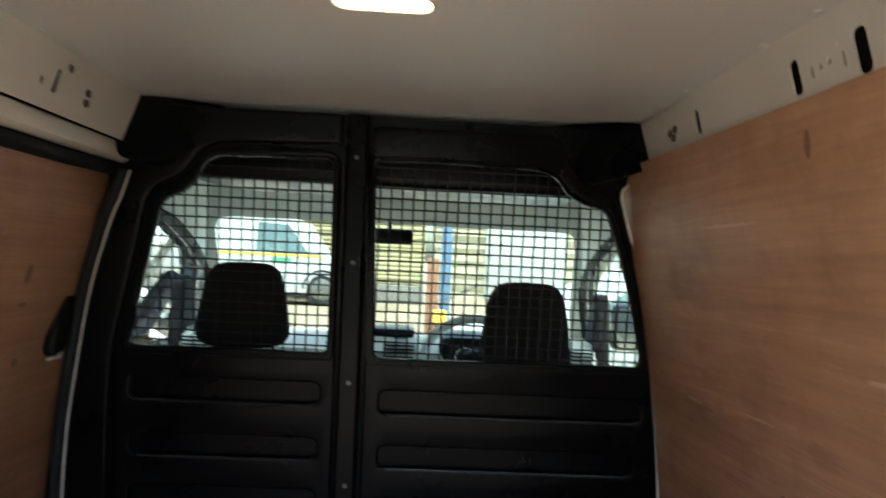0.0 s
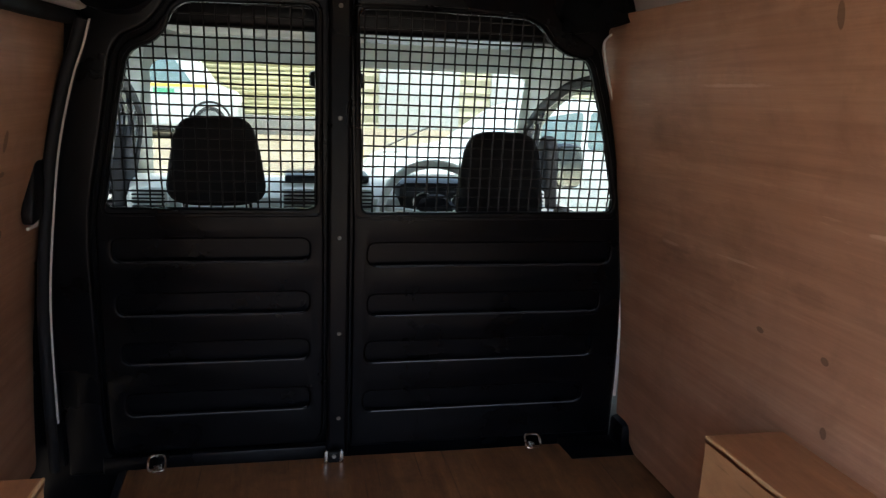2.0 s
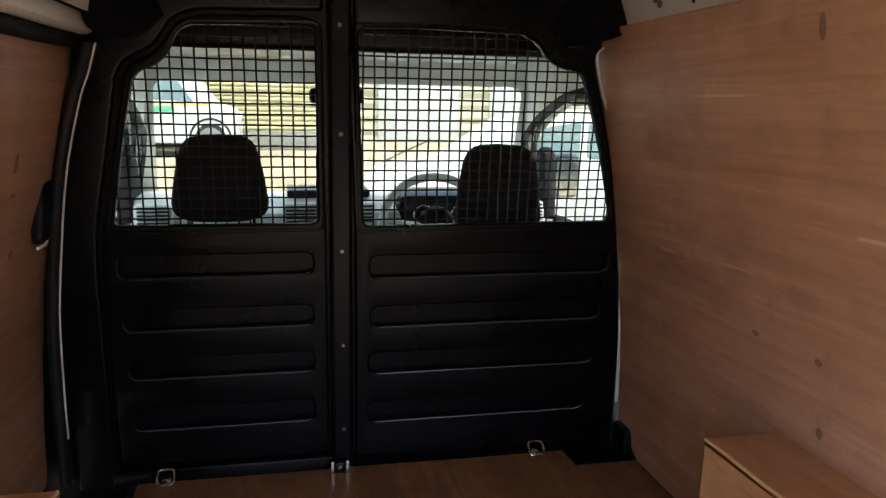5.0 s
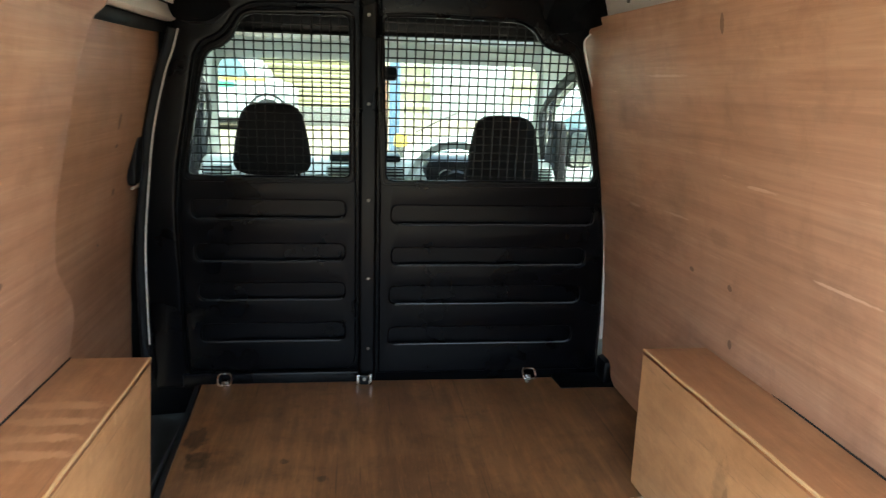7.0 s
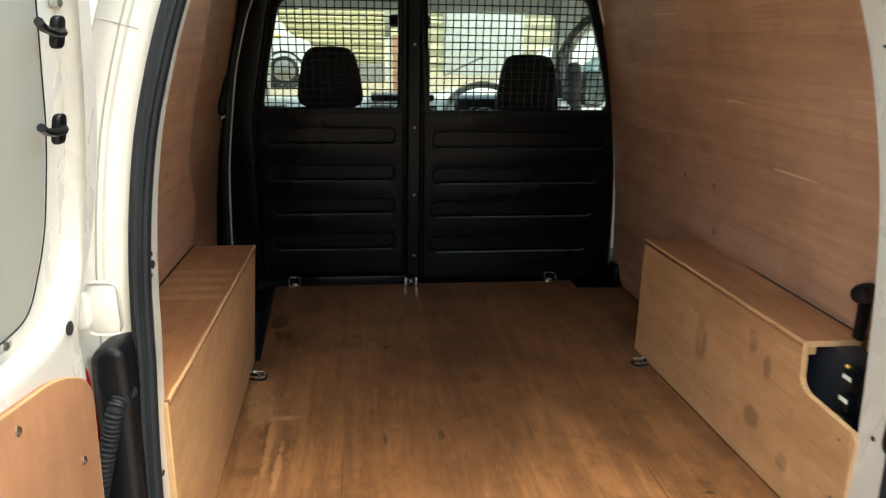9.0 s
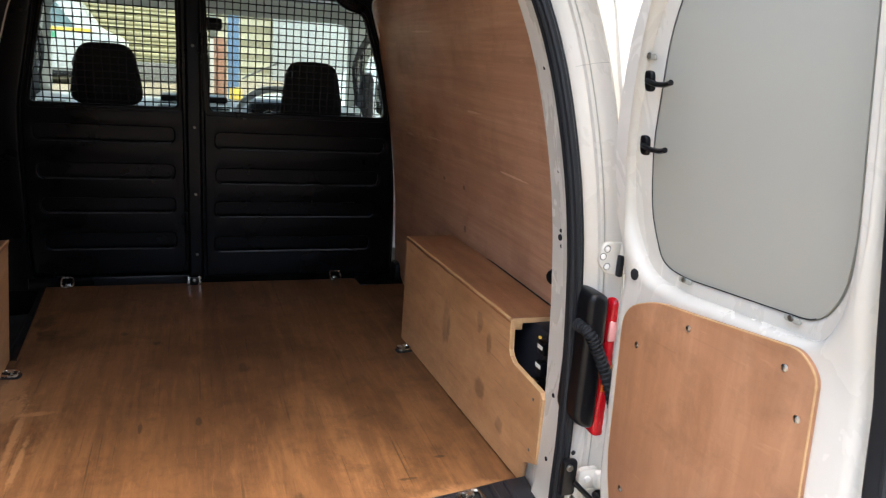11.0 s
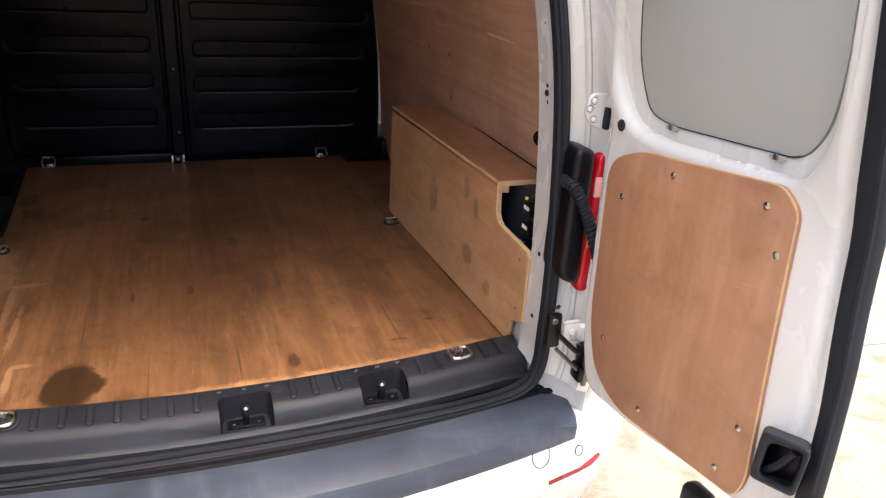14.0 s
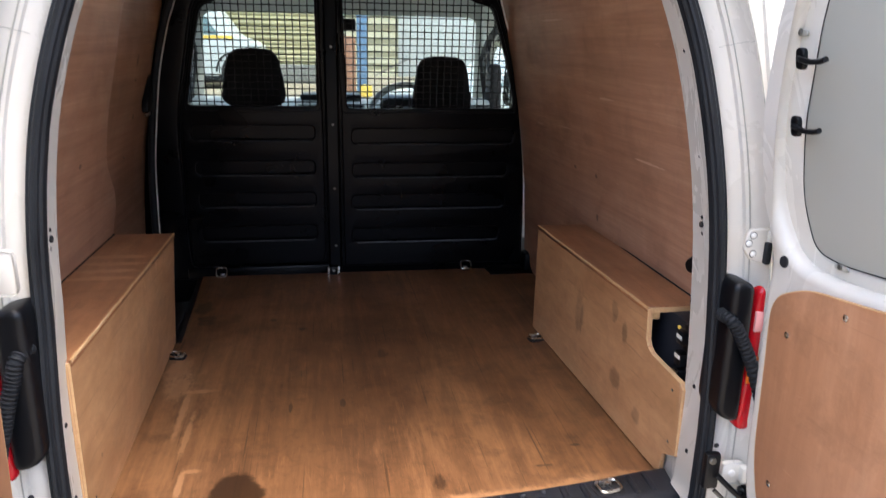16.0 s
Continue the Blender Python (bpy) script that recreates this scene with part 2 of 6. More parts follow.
def worn_plastic():
    """Dark plastic, rubbed pale in streaks and chalky blotches."""
    n = Nodes("bumper_pad")
    w = n.coords()
    broad, blotch = n.noise(n.coords((3, 9, 9)), 1.0, 4, 0.6, 0.3), n.noise(n.coords((16, 5, 9), (0, 0, 0.2)), 1.0, 6, 0.7, 0.3)
    runs, fine = n.noise(n.coords((60, 4, 6), (0, 0, 0.15)), 1.0, 3, 0.6, 0.2), n.noise(w, 420, 2)
    c = n.ramp(broad, [(0.3, srgb(42, 46, 54)), (0.55, srgb(58, 64, 74)), (0.75, srgb(76, 82, 92))])
    c = n.mix(n.span(blotch, 0.52, 0.78, 0.0, 0.45), c, srgb(98, 106, 116))
    c = n.mix(n.span(runs, 0.66, 0.84, 0.0, 0.18), c, srgb(124, 130, 136))
    c = n.mix(n.span(blotch, 0.42, 0.30, 0.0, 0.5), c, srgb(36, 39, 46))
    n.color(c)
    n.gloss(n.span(blotch, 0.3, 0.7, 0.32, 0.6), 0, 0.5)
    n.bump(fine, 0.25, 0.001)
    return n.mat


M_PAD = worn_plastic()
M_CHROME = coated("zinc_steel", srgb(200, 198, 192), 0.25, 0.1, 60, 200, 0.05, 1.0)
M_STEEL = coated("dull_steel", srgb(120, 118, 112), 0.4, 0.15, 40, 200, 0.05, 1.0)
M_DARK = coated("dark_void", srgb(26, 26, 28), 0.8, 0.2, 10, 300, 0.1)
M_GREYDARK = coated("dark_grey_trim", srgb(74, 78, 76), 0.6, 0.15, 12, 300, 0.1)
M_PANEL = coated("moulded_panel", srgb(40, 42, 48), 0.5, 0.2, 14, 400, 0.2, spec=0.4)
M_SEAT = coated("seat_fabric", srgb(34, 35, 37), 0.9, 0.15, 20, 900, 0.5, spec=0.2)
M_DASH = coated("dash_grey", srgb(190, 194, 188), 0.5, 0.06, 8, 700, 0.2)
M_CABGREY = coated("cab_trim", srgb(200, 203, 196), 0.7, 0.05, 5, 500, 0.15)
M_RED = coated("red_lens", srgb(196, 22, 34), 0.15, 0.12, 30, 200, 0.0)
M_DARKRED = coated("dark_red", srgb(140, 30, 34), 0.3, 0.1, 20, 200, 0.0)
M_ORANGE = coated("orange_lens", srgb(226, 110, 40), 0.15, 0.1, 30, 200, 0.0)
M_PINK = coated("clear_lens", srgb(232, 160, 156), 0.15, 0.1, 30, 200, 0.0)
M_LABEL = coated("paper_label", srgb(226, 224, 214), 0.6, 0.05, 40, 300, 0.0)
M_YELLOW = coated("yellow_paint", srgb(222, 188, 84), 0.5, 0.1, 10, 300, 0.05)
M_BLUE = coated("blue_paint", srgb(98, 124, 152), 0.5, 0.1, 5, 300, 0.05)
M_BROWN = coated("rust_paint", srgb(148, 106, 82), 0.6, 0.15, 5, 300, 0.05)
M_CLAD = coated("cream_cladding", srgb(172, 163, 126), 0.55, 0.08, 1.5, 60, 0.05)
M_GREEN = coated("green_paint", srgb(84, 164, 128), 0.5, 0.08, 5, 300, 0.05)
M_CARDARK = coated("charcoal_paint", srgb(44, 47, 52), 0.25, 0.1, 4, 300, 0.02)
M_TYRE = coated("tyre_rubber", srgb(28, 28, 29), 0.85, 0.2, 15, 300, 0.2)
M_FARWHITE = coated("white_van_paint", srgb(188, 191, 189), 0.3, 0.03, 3, 300, 0.02)


def concrete():
    n = Nodes("concrete")
    v = n.coords()
    a, b, c = n.noise(v, 0.45, 5, 0.6), n.noise(v, 5, 6, 0.7, 0.6), n.noise(v, 60, 3)
    col = n.ramp(a, [(0.3, srgb(134, 122, 103)), (0.7, srgb(156, 145, 126))])
    col = n.mix(n.span(b, 0.5, 0.68, 0.0, 0.75), col, srgb(118, 90, 58))
    col = n.mix(n.span(c, 0.55, 0.8, 0.0, 0.3), col, srgb(140, 128, 108))
    n.color(col)
    n.gloss(n.span(b, 0.3, 0.7, 0.45, 0.75))
    n.bump(c, 0.25, 0.004)
    return n.mat


def glass(name, tint=(0.93, 0.97, 0.95, 1)):
    n = Nodes(name)
    n.bsdf.inputs["Base Color"].default_value = tint
    n.bsdf.inputs["Transmission Weight"].default_value = 1.0
    n.bsdf.inputs["Roughness"].default_value = 0.0
    n.bsdf.inputs["IOR"].default_value = 1.1
    return n.mat


def glowing(name, c, strength):
    n = Nodes(name)
    n.color(c)
    n.bsdf.inputs["Emission Color"].default_value = c
    n.bsdf.inputs["Emission Strength"].default_value = strength
    return n.mat


M_HALL = coated("pale_cladding", srgb(176, 171, 146), 0.6, 0.06, 1.0, 40, 0.05)
M_CRACK = coated("dark_joint", srgb(92, 80, 64), 0.9, 0.2, 5, 100, 0.1)
M_DULL = coated("dull_render", srgb(122, 120, 114), 0.85, 0.1, 1.5, 40, 0.2)
M_PANE = coated("car_glass", srgb(96, 116, 118), 0.08, 0.1, 3, 300, 0.0)
M_MIRROR = coated("mirror_silver", srgb(210, 216, 214), 0.04, 0.02, 5, 300, 0.0, 1.0)
M_GROUND = concrete()
M_GLASS = glass("window_glass", (0.52, 0.61, 0.57, 1))
M_LAMP = glowing("warm_lamp", (1.0, 0.72, 0.42, 1), 1.8)

# ---- building helpers ----
def empty(name, at, label="", category="", group=""):
    ob = new(name)
    ob.location = at
    ob.empty_display_size = 0.05
    return tagged(ob, label, category, group)


def part(name, bm, material, parent=None, label="", smooth=True):
    """Links a bmesh in world coordinates as one mesh, under a thing or a part where one is given."""
    me = bpy.data.meshes.new(name)
    bmesh.ops.recalc_face_normals(bm, faces=bm.faces)
    bm.to_mesh(me)
    bm.free()
    me.materials.append(material)
    if smooth:
        me.polygons.foreach_set("use_smooth", [True] * len(me.polygons))
        me.set_sharp_from_angle(angle=radians(38))
    ob = new(name, me)
    under(ob, parent)
    return tagged(ob, label)


def under(ob, parent):
    if parent is not None:
        ob.parent = parent
        ob.matrix_parent_inverse = Matrix.Translation(-parent.location) if parent.parent is None else Matrix()


def thing(name, bm, material, label, category, group="", kind="", smooth=True):
    return tagged(part(name, bm, material, None, "", smooth), label, category, group, kind)


def same(p):
    return p


def box(bm, lo, hi, bevel=0.0, f=same, segs=2):
    """A box from corner to corner, with rounded edges, through the mapping f."""
    vs = [bm.verts.new((x, y, z)) for x in (lo[0], hi[0]) for y in (lo[1], hi[1]) for z in (lo[2], hi[2])]
    fs = [bm.faces.new([vs[i] for i in q]) for q in ((0, 1, 3, 2), (4, 6, 7, 5), (0, 4, 5, 1), (2, 3, 7, 6), (0, 2, 6, 4), (1, 5, 7, 3))]
    allv = vs
    if bevel:
        es = list({e for q in fs for e in q.edges})
        out = bmesh.ops.bevel(bm, geom=es, offset=bevel, segments=segs, profile=0.5, affect="EDGES")
        allv = list({v for q in out["faces"] for v in q.verts} | {v for v in vs if v.is_valid})
    if f is not same:
        for v in allv:
            v.co = f(v.co)
    return bm


def boxes(*specs, f=same):
    bm = bmesh.new()
    for lo, hi, bevel in specs:
        box(bm, lo, hi, bevel, f)
    return bm


def rounded(pts, r=0.02, segs=4):
    """A polygon with its corners rounded; a point may carry a radius of its own."""
    out, n = [], len(pts)
    for i in range(n):
        p = Vector(pts[i][:2])
        rr = pts[i][2] if len(pts[i]) > 2 else r
        a, b = Vector(pts[i - 1][:2]) - p, Vector(pts[(i + 1) % n][:2]) - p
        d = min(rr, a.length * 0.45, b.length * 0.45)
        if d < 1e-4:
            out.append(tuple(p))
            continue
        s, e = p + a.normalized() * d, p + b.normalized() * d
        for k in range(segs + 1):
            t = k / segs
            out.append(tuple(s * (1 - t) ** 2 + p * 2 * t * (1 - t) + e * t * t))
    return out


def plate(outlines, depth, bevel=0.0, f=same, segs=2):
    """A sheet cut out of outlines (the first is the rim, the others are holes), depth thick, its edges rounded. (u, v, w) goes through f."""
    cu = bpy.data.curves.new("cut", "CURVE")
    cu.dimensions, cu.fill_mode = "2D", "BOTH"
    cu.extrude, cu.bevel_depth, cu.bevel_resolution, cu.offset = max(depth / 2 - bevel, 1e-5), bevel, segs, -bevel
    for line in outlines:
        s = cu.splines.new("POLY")
        s.points.add(len(line) - 1)
        for q, c in zip(s.points, line):
            q.co = (c[0], c[1], 0, 1)
        s.use_cyclic_u = True
    ob = new("cut", cu)
    bpy.context.view_layer.update()
    me = bpy.data.meshes.new_from_object(ob.evaluated_get(bpy.context.evaluated_depsgraph_get()))
    bm = bmesh.new()
    bm.from_mesh(me)
    bpy.data.objects.remove(ob)
    bpy.data.curves.remove(cu)
    bpy.data.meshes.remove(me)
    bmesh.ops.remove_doubles(bm, verts=bm.verts, dist=1e-5)
    for v in bm.verts:
        v.co = f(v.co)
    return bm


def grid(rows, closed=False, bm=None):
    """A skin over rows of points."""
    bm = bm or bmesh.new()
    vs = [[bm.verts.new(p) for p in r] for r in rows]
    for a, b in zip(vs, vs[1:]):
        n = len(a)
        for i in range(n if closed else n - 1):
            j = (i + 1) % n
            bm.faces.new((a[i], a[j], b[j], b[i]))
    return bm


def solid(rows, thick, axis):
    """A skin over rows of points, made thick along an axis vector."""
    bm = grid(rows)
    off = Vector(axis) * thick
    back = grid([[Vector(p) + off for p in r] for r in rows])
    me = bpy.data.meshes.new("tmp")
    back.to_mesh(me)
    back.free()
    bm.from_mesh(me)
    bpy.data.meshes.remove(me)
    bm.verts.ensure_lookup_table()
    n, m = len(rows), len(rows[0])
    h = n * m
    rim = [i for i in range(m)] + [k * m + m - 1 for k in range(1, n)] + [(n - 1) * m + i for i in range(m - 2, -1, -1)] + [k * m for k in range(n - 2, 0, -1)]
    for a, b in zip(rim, rim[1:] + rim[:1]):
        bm.faces.new([bm.verts[i] for i in (a, b, b + h, a + h)])
    return bm


def tube(bm, pts, r, sides=8, closed=False):
    """A round bar along points; r may be a list."""
    pts = [Vector(p) for p in pts]
    n = len(pts)
    up, rings = None, []
    for i, p in enumerate(pts):
        d = (pts[(i + 1) % n] - pts[i - 1]) if closed else (pts[min(i + 1, n - 1)] - pts[max(i - 1, 0)])
        d.normalize()
        if up is None:
            up = d.orthogonal().normalized()
        up = (up - d * up.dot(d)).normalized()
        side = d.cross(up)
        rad = r[i] if isinstance(r, (list, tuple)) else r
        rings.append([bm.verts.new(p + (up * math.cos(a) + side * math.sin(a)) * rad) for a in (2 * math.pi * k / sides for k in range(sides))])
    for a, b in zip(rings, rings[1:] + (rings[:1] if closed else [])):
        for k in range(sides):
            bm.faces.new((a[k], a[(k + 1) % sides], b[(k + 1) % sides], b[k]))
    if not closed:
        bm.faces.new(rings[0][::-1])
        bm.faces.new(rings[-1])
    return bm


def disc(bm, at, normal, r, h, sides=12, dome=0.0):
    """A short round stud that stands on at along normal."""
    nrm = Vector(normal).normalized()
    at = Vector(at)
    tube(bm, [at, at + nrm * h * 0.7, at + nrm * h, at + nrm * (h + dome)], [r, r, r * 0.8, r * 0.3], sides)
    return bm


def smooth_line(pts, n=8):
    """A Catmull-Rom line through points."""
    pts = [Vector(p) for p in pts]
    ext = [pts[0] * 2 - pts[1]] + pts + [pts[-1] * 2 - pts[-2]]
    out = []
    for i in range(1, len(ext) - 2):
        a, b, c, d = ext[i - 1:i + 3]
        for k in range(n):
            t = k / n
            out.append(0.5 * (2 * b + (c - a) * t + (2 * a - 5 * b + 4 * c - d) * t * t + (3 * b - a - 3 * c + d) * t ** 3))
    return out + [pts[-1]]


# ---- ground and yard ----
def yard():
    bm = bmesh.new()
    vs = [bm.verts.new((x, y, 0)) for x, y in ((-600, -600), (600, -600), (600, 600), (-600, 600))]
    bm.faces.new(vs)
    ground = thing("ground", bm, M_GROUND, "pale sandy concrete yard, stained and cracked", "ground", kind="structure", smooth=False)
    for i, (a, b) in enumerate((((1.55, -1.02), (7.5, -1.45)), ((3.2, -6), (3.3, 8)), ((-3.0, -5), (-3.1, 9)))):
        p, q = Vector((*a, 0)), Vector((*b, 0))
        d = (q - p)
        side = Vector((-d.y, d.x, 0)).normalized() * 0.003
        c = bmesh.new()
        line = [p + d * t + side * 2.5 * math.sin(t * 17 + i) for t in (k / 20 for k in range(21))]
        box_rows = [[l - side + Vector((0, 0, 0.0015)), l + side + Vector((0, 0, 0.0015))] for l in line]
        grid(box_rows, bm=c)
        part("joint", c, M_CRACK, ground, "dark crack in the concrete", False)
    # unseen wall added behind the van to block low sky light
    rows = [[(-20, -11 - (0.05 if k % 2 else 0), 0.2 * k), (20, -11 - (0.05 if k % 2 else 0), 0.2 * k)] for k in range(17)]
    thing("wall_sky_block", solid(rows, 0.3, (0, -1, 0)), M_DULL, "plain grey wall added out of view to hold back low sky light", "wall", kind="structure", smooth=False)


yard()

# ---- van shell ----
PROFILE = [(0.56, 0.755), (0.76, 0.747), (0.94, 0.735), (1.10, 0.714), (1.25, 0.684), (1.36, 0.659), (1.47, 0.632), (1.60, 0.607), (1.725, 0.592)]


def wall_x(z):
    for (a, xa), (b, xb) in zip(PROFILE, PROFILE[1:]):
        if z <= b:
            return xa + (xb - xa) * (z - a) / (b - a)
    return PROFILE[-1][1]


def sheet_on_wall(s, outline, depth, bevel, offset):
    """A panel cut in (y, z) and laid on the curved side; offset outward."""
    bm = plate([outline], depth, bevel)
    cuts = [z for z, _ in PROFILE[1:-1]]
    for z in cuts:
        geom = bm.verts[:] + bm.edges[:] + bm.faces[:]
        bmesh.ops.bisect_plane(bm, geom=geom, plane_co=(0, z, 0), plane_no=(0, 1, 0))
    for v in bm.verts:
        y, z, w = v.co
        narrow = 0.032 * max(0.0, min(1.0, (y + 0.6) / 0.6)) if s > 0 else 0.0
        v.co = (s * (wall_x(z) - narrow + offset + w), y, z)
    return bm


def lining():
    right = rounded([(-0.019, 0.66), (-0.13, 0.585), (-1.66, 0.585), (-1.66, 1.736), (-0.14, 1.736, 0.02), (-0.055, 1.675, 0.02), (-0.040, 1.60, 0.05)], 0.006)
    thing("wall_right", sheet_on_wall(1, right, 0.009, 0.001, 0.0045), M_WALL, "reddish-brown plywood lining, scuffed and smeared, on the van side", "wall lining", kind="structure")
    left = rounded([(-1.66, 0.585), (-0.705, 0.585, 0.01), (-0.702, 0.90, 0.02), (-0.690, 0.97, 0.03), (-0.674, 1.015, 0.02), (-0.694, 1.07, 0.03), (-0.755, 1.122, 0.02), (-0.812, 1.172, 0.03), (-0.832, 1.237, 0.02), (-0.849, 1.30, 0.03), (-0.851, 1.40, 0.03), (-0.856, 1.50, 0.05), (-0.832, 1.591, 0.04), (-0.792, 1.643, 0.02), (-0.714, 1.672, 0.02), (-0.70, 1.722, 0.01), (-1.66, 1.722)], 0.006)
    thing("wall_left", sheet_on_wall(-1, left, 0.009, 0.001, 0.0045), M_WALL, "reddish-brown plywood lining with a wavy front edge", "wall lining", kind="structure")
    # floor boards
    a = rounded([(0.3380, -0.032, 0.0), (0.546, -0.030, 0.003), (0.554, -0.118, 0.003), (0.745, -0.118, 0.003), (0.745, -0.74, 0.003), (0.60, -0.74, 0.003), (0.61, -1.60, 0.003), (0.338, -1.645, 0.0)], 0.002)
    b = rounded([(0.3379, -0.032), (-0.602, -0.018), (-0.572, -0.689), (-0.605, -0.692), (-0.60, -1.60), (-0.3, -1.645), (0.3379, -1.645)], 0.0)
    floor = empty("floor", (0, -0.8, F - 0.012))
    tagged(floor, "varnished brown plywood load floor with dark stains", "floor", kind="structure")
    for o in (a, b):
        bm = plate([o], 0.012, 0.0, lambda c: Vector((c[0], c[1], F - 0.006 + c[2])))
        part("board", bm, M_FLOOR, floor)
    strip = solid([[(-0.607, 0.0, F + 0.002), (-0.625, 0.0, F - 0.006)], [(-0.572, -0.69, F + 0.002), (-0.590, -0.69, F - 0.006)]], 0.05, (0, 0, -1))
    thing("trim_floor_edge", strip, M_RUBBER, "dark grey plastic edging strip along the floor", "trim", kind="structure")


lining()


def shell():
    van = empty("van_body", (0, 0, 0), "white panel van body with its rear doors open", "van")
    outer = [(0.30, 0.86), (0.55, 0.885), (0.90, 0.885), (1.15, 0.865), (1.35, 0.83), (1.55, 0.775), (1.72, 0.72), (1.84, 0.64), (1.875, 0.52)]
    for s in (1, -1):
        # outer skin behind the cab doors
        ys = [-1.70, -1.2, -0.6, 0.0] if s > 0 else [-1.70, -1.2, -0.72]
        rows = [[(s * (x - 0.012 * (1 if y < -1.5 else 0)), y, z) for z, x in outer] for y in ys]
        part("side_panel", solid(rows, 0.012, (-s, 0, 0)), M_PAINT, van)
        # inner white steel behind the lining
        rows = [[(s * (x + 0.018), y, z) for z, x in PROFILE] for y in ((-1.66, -0.9, -0.05) if s > 0 else (-1.66, -1.2, -0.87))]
        part("inner_panel", solid(rows, 0.006, (s, 0, 0)), M_PRIMED, van)
        # roof rail with its slots: place along the van, height, width, length, slant
        slots = ((-0.468, 1.778, 0.017, 0.050, 0.45), (-0.818, 1.775, 0.023, 0.054, 0.35), (-0.969, 1.771, 0.027, 0.062, 0.3), (-0.860, 1.772, 0.006, 0.020, 0.3), (-0.932, 1.770, 0.006, 0.022, 0.3), (-0.880, 1.774, 0.008, 0.009, 0.0), (-0.899, 1.776, 0.009, 0.010, 0.0), (-0.918, 1.792, 0.005, 0.006, 0.0)) if s > 0 else ((-0.505, 1.778, 0.015, 0.048, 0.45), (-0.555, 1.768, 0.012, 0.015, 0.2))
        holes = [rounded([(y - w / 2 - h / 2 * k, z - h / 2), (y + w / 2 - h / 2 * k, z - h / 2), (y + w / 2 + h / 2 * k, z + h / 2), (y - w / 2 + h / 2 * k, z + h / 2)], w * 0.46) for y, z, w, h, k in slots]
        rail = plate([[(-1.66, 1.722), (-0.06, 1.722), (-0.06, 1.842), (-1.66, 1.842)]] + holes, 0.003, 0.0, lambda c: Vector((s * (0.593 - (c[1] - 1.722) * 0.06 + c[2]), c[0], c[1])))
        r = part("roof_rail", rail, M_PRIMED, van)
        part("cavity", solid([[(s * 0.615, -1.66, 1.72), (s * 0.615, -1.66, 1.845)], [(s * 0.615, -0.05, 1.72), (s * 0.615, -0.05, 1.845)]], 0.004, (s, 0, 0)), M_DARK, van)
        for y, z in ((-0.325, 1.780), (-0.345, 1.768), (-0.352, 1.784)) if s > 0 else ((-0.385, 1.783), (-0.392, 1.762), (-0.46, 1.812)):
            part("bolt", disc(bmesh.new(), (s * 0.5895, y, z), (-s, 0, 0), 0.008, 0.006), M_STEEL, r)
    for s in (1, -1):
        top = [(1.55, 0.775), (1.66, 0.742), (1.72, 0.72), (1.84, 0.64), (1.875, 0.52)]
        rows = [[(s * x, y, z) for z, x in (top[1:] if s < 0 else top)] for y in ((-0.72, -0.3, 0.06, 0.74) if s < 0 else (0.0, 0.3, 0.74))]
        part("roof_side", solid(rows, 0.012, (-s, 0, 0)), M_PAINT, van)
        rows = []
        for y, top, wide in ((1.30, 0.995, 0.885), (1.55, 0.975, 0.885), (1.80, 0.93, 0.88), (2.05, 0.87, 0.86), (2.20, 0.73, 0.82)):
            rows.append([(s * (wide - 0.025), y, 0.34), (s * wide, y, 0.34 + (top - 0.34) * 0.4), (s * (wide - 0.01), y, 0.34 + (top - 0.34) * 0.8), (s * 0.775, y, top)])
        part("front_wing", solid(rows, 0.012, (-s, 0, 0)), M_PAINT, van)
    part("front_bumper", solid([[(x, 2.34 - 0.22 * (x / 0.86) ** 2, z) for x in (-0.86, -0.6, -0.3, 0, 0.3, 0.6, 0.86)] for z in (0.25, 0.5, 0.8)], 0.02, (0, -1, 0)), M_PAINT, van)
    # roof skin
    arc = [(x, 1.875 + 0.03 * (1 - (x / 0.52) ** 2)) for x in (-0.52, -0.3, 0, 0.3, 0.52)]
    part("roof", solid([[(x, y, z) for x, z in arc] for y in (-1.66, 0.0, 0.78)], 0.01, (0, 0, -1)), M_PAINT, van)
    # under floor
    part("floor_pan", boxes(((-0.86, -1.70, 0.34), (0.86, 1.2, 0.44), 0.01), ((-0.56, -1.62, 0.44), (0.74, -0.03, 0.566), 0.004)), M_DARK, van)
    for s in (1, -1):
        for y in (-1.25, 1.45):
            bm = bmesh.new()
            tube(bm, [(s * x, y, 0.315) for x in (0.60, 0.61, 0.64, 0.76, 0.79, 0.80)], [0.22, 0.29, 0.315, 0.315, 0.29, 0.22], 32)
            w = part("wheel", bm, M_TYRE, van)
            part("hub_cap", tube(bmesh.new(), [(s * 0.795, y, 0.315), (s * 0.808, y, 0.315), (s * 0.815, y, 0.315)], [0.2, 0.19, 0.06], 24), M_STEEL, w)
    return van


van = shell()


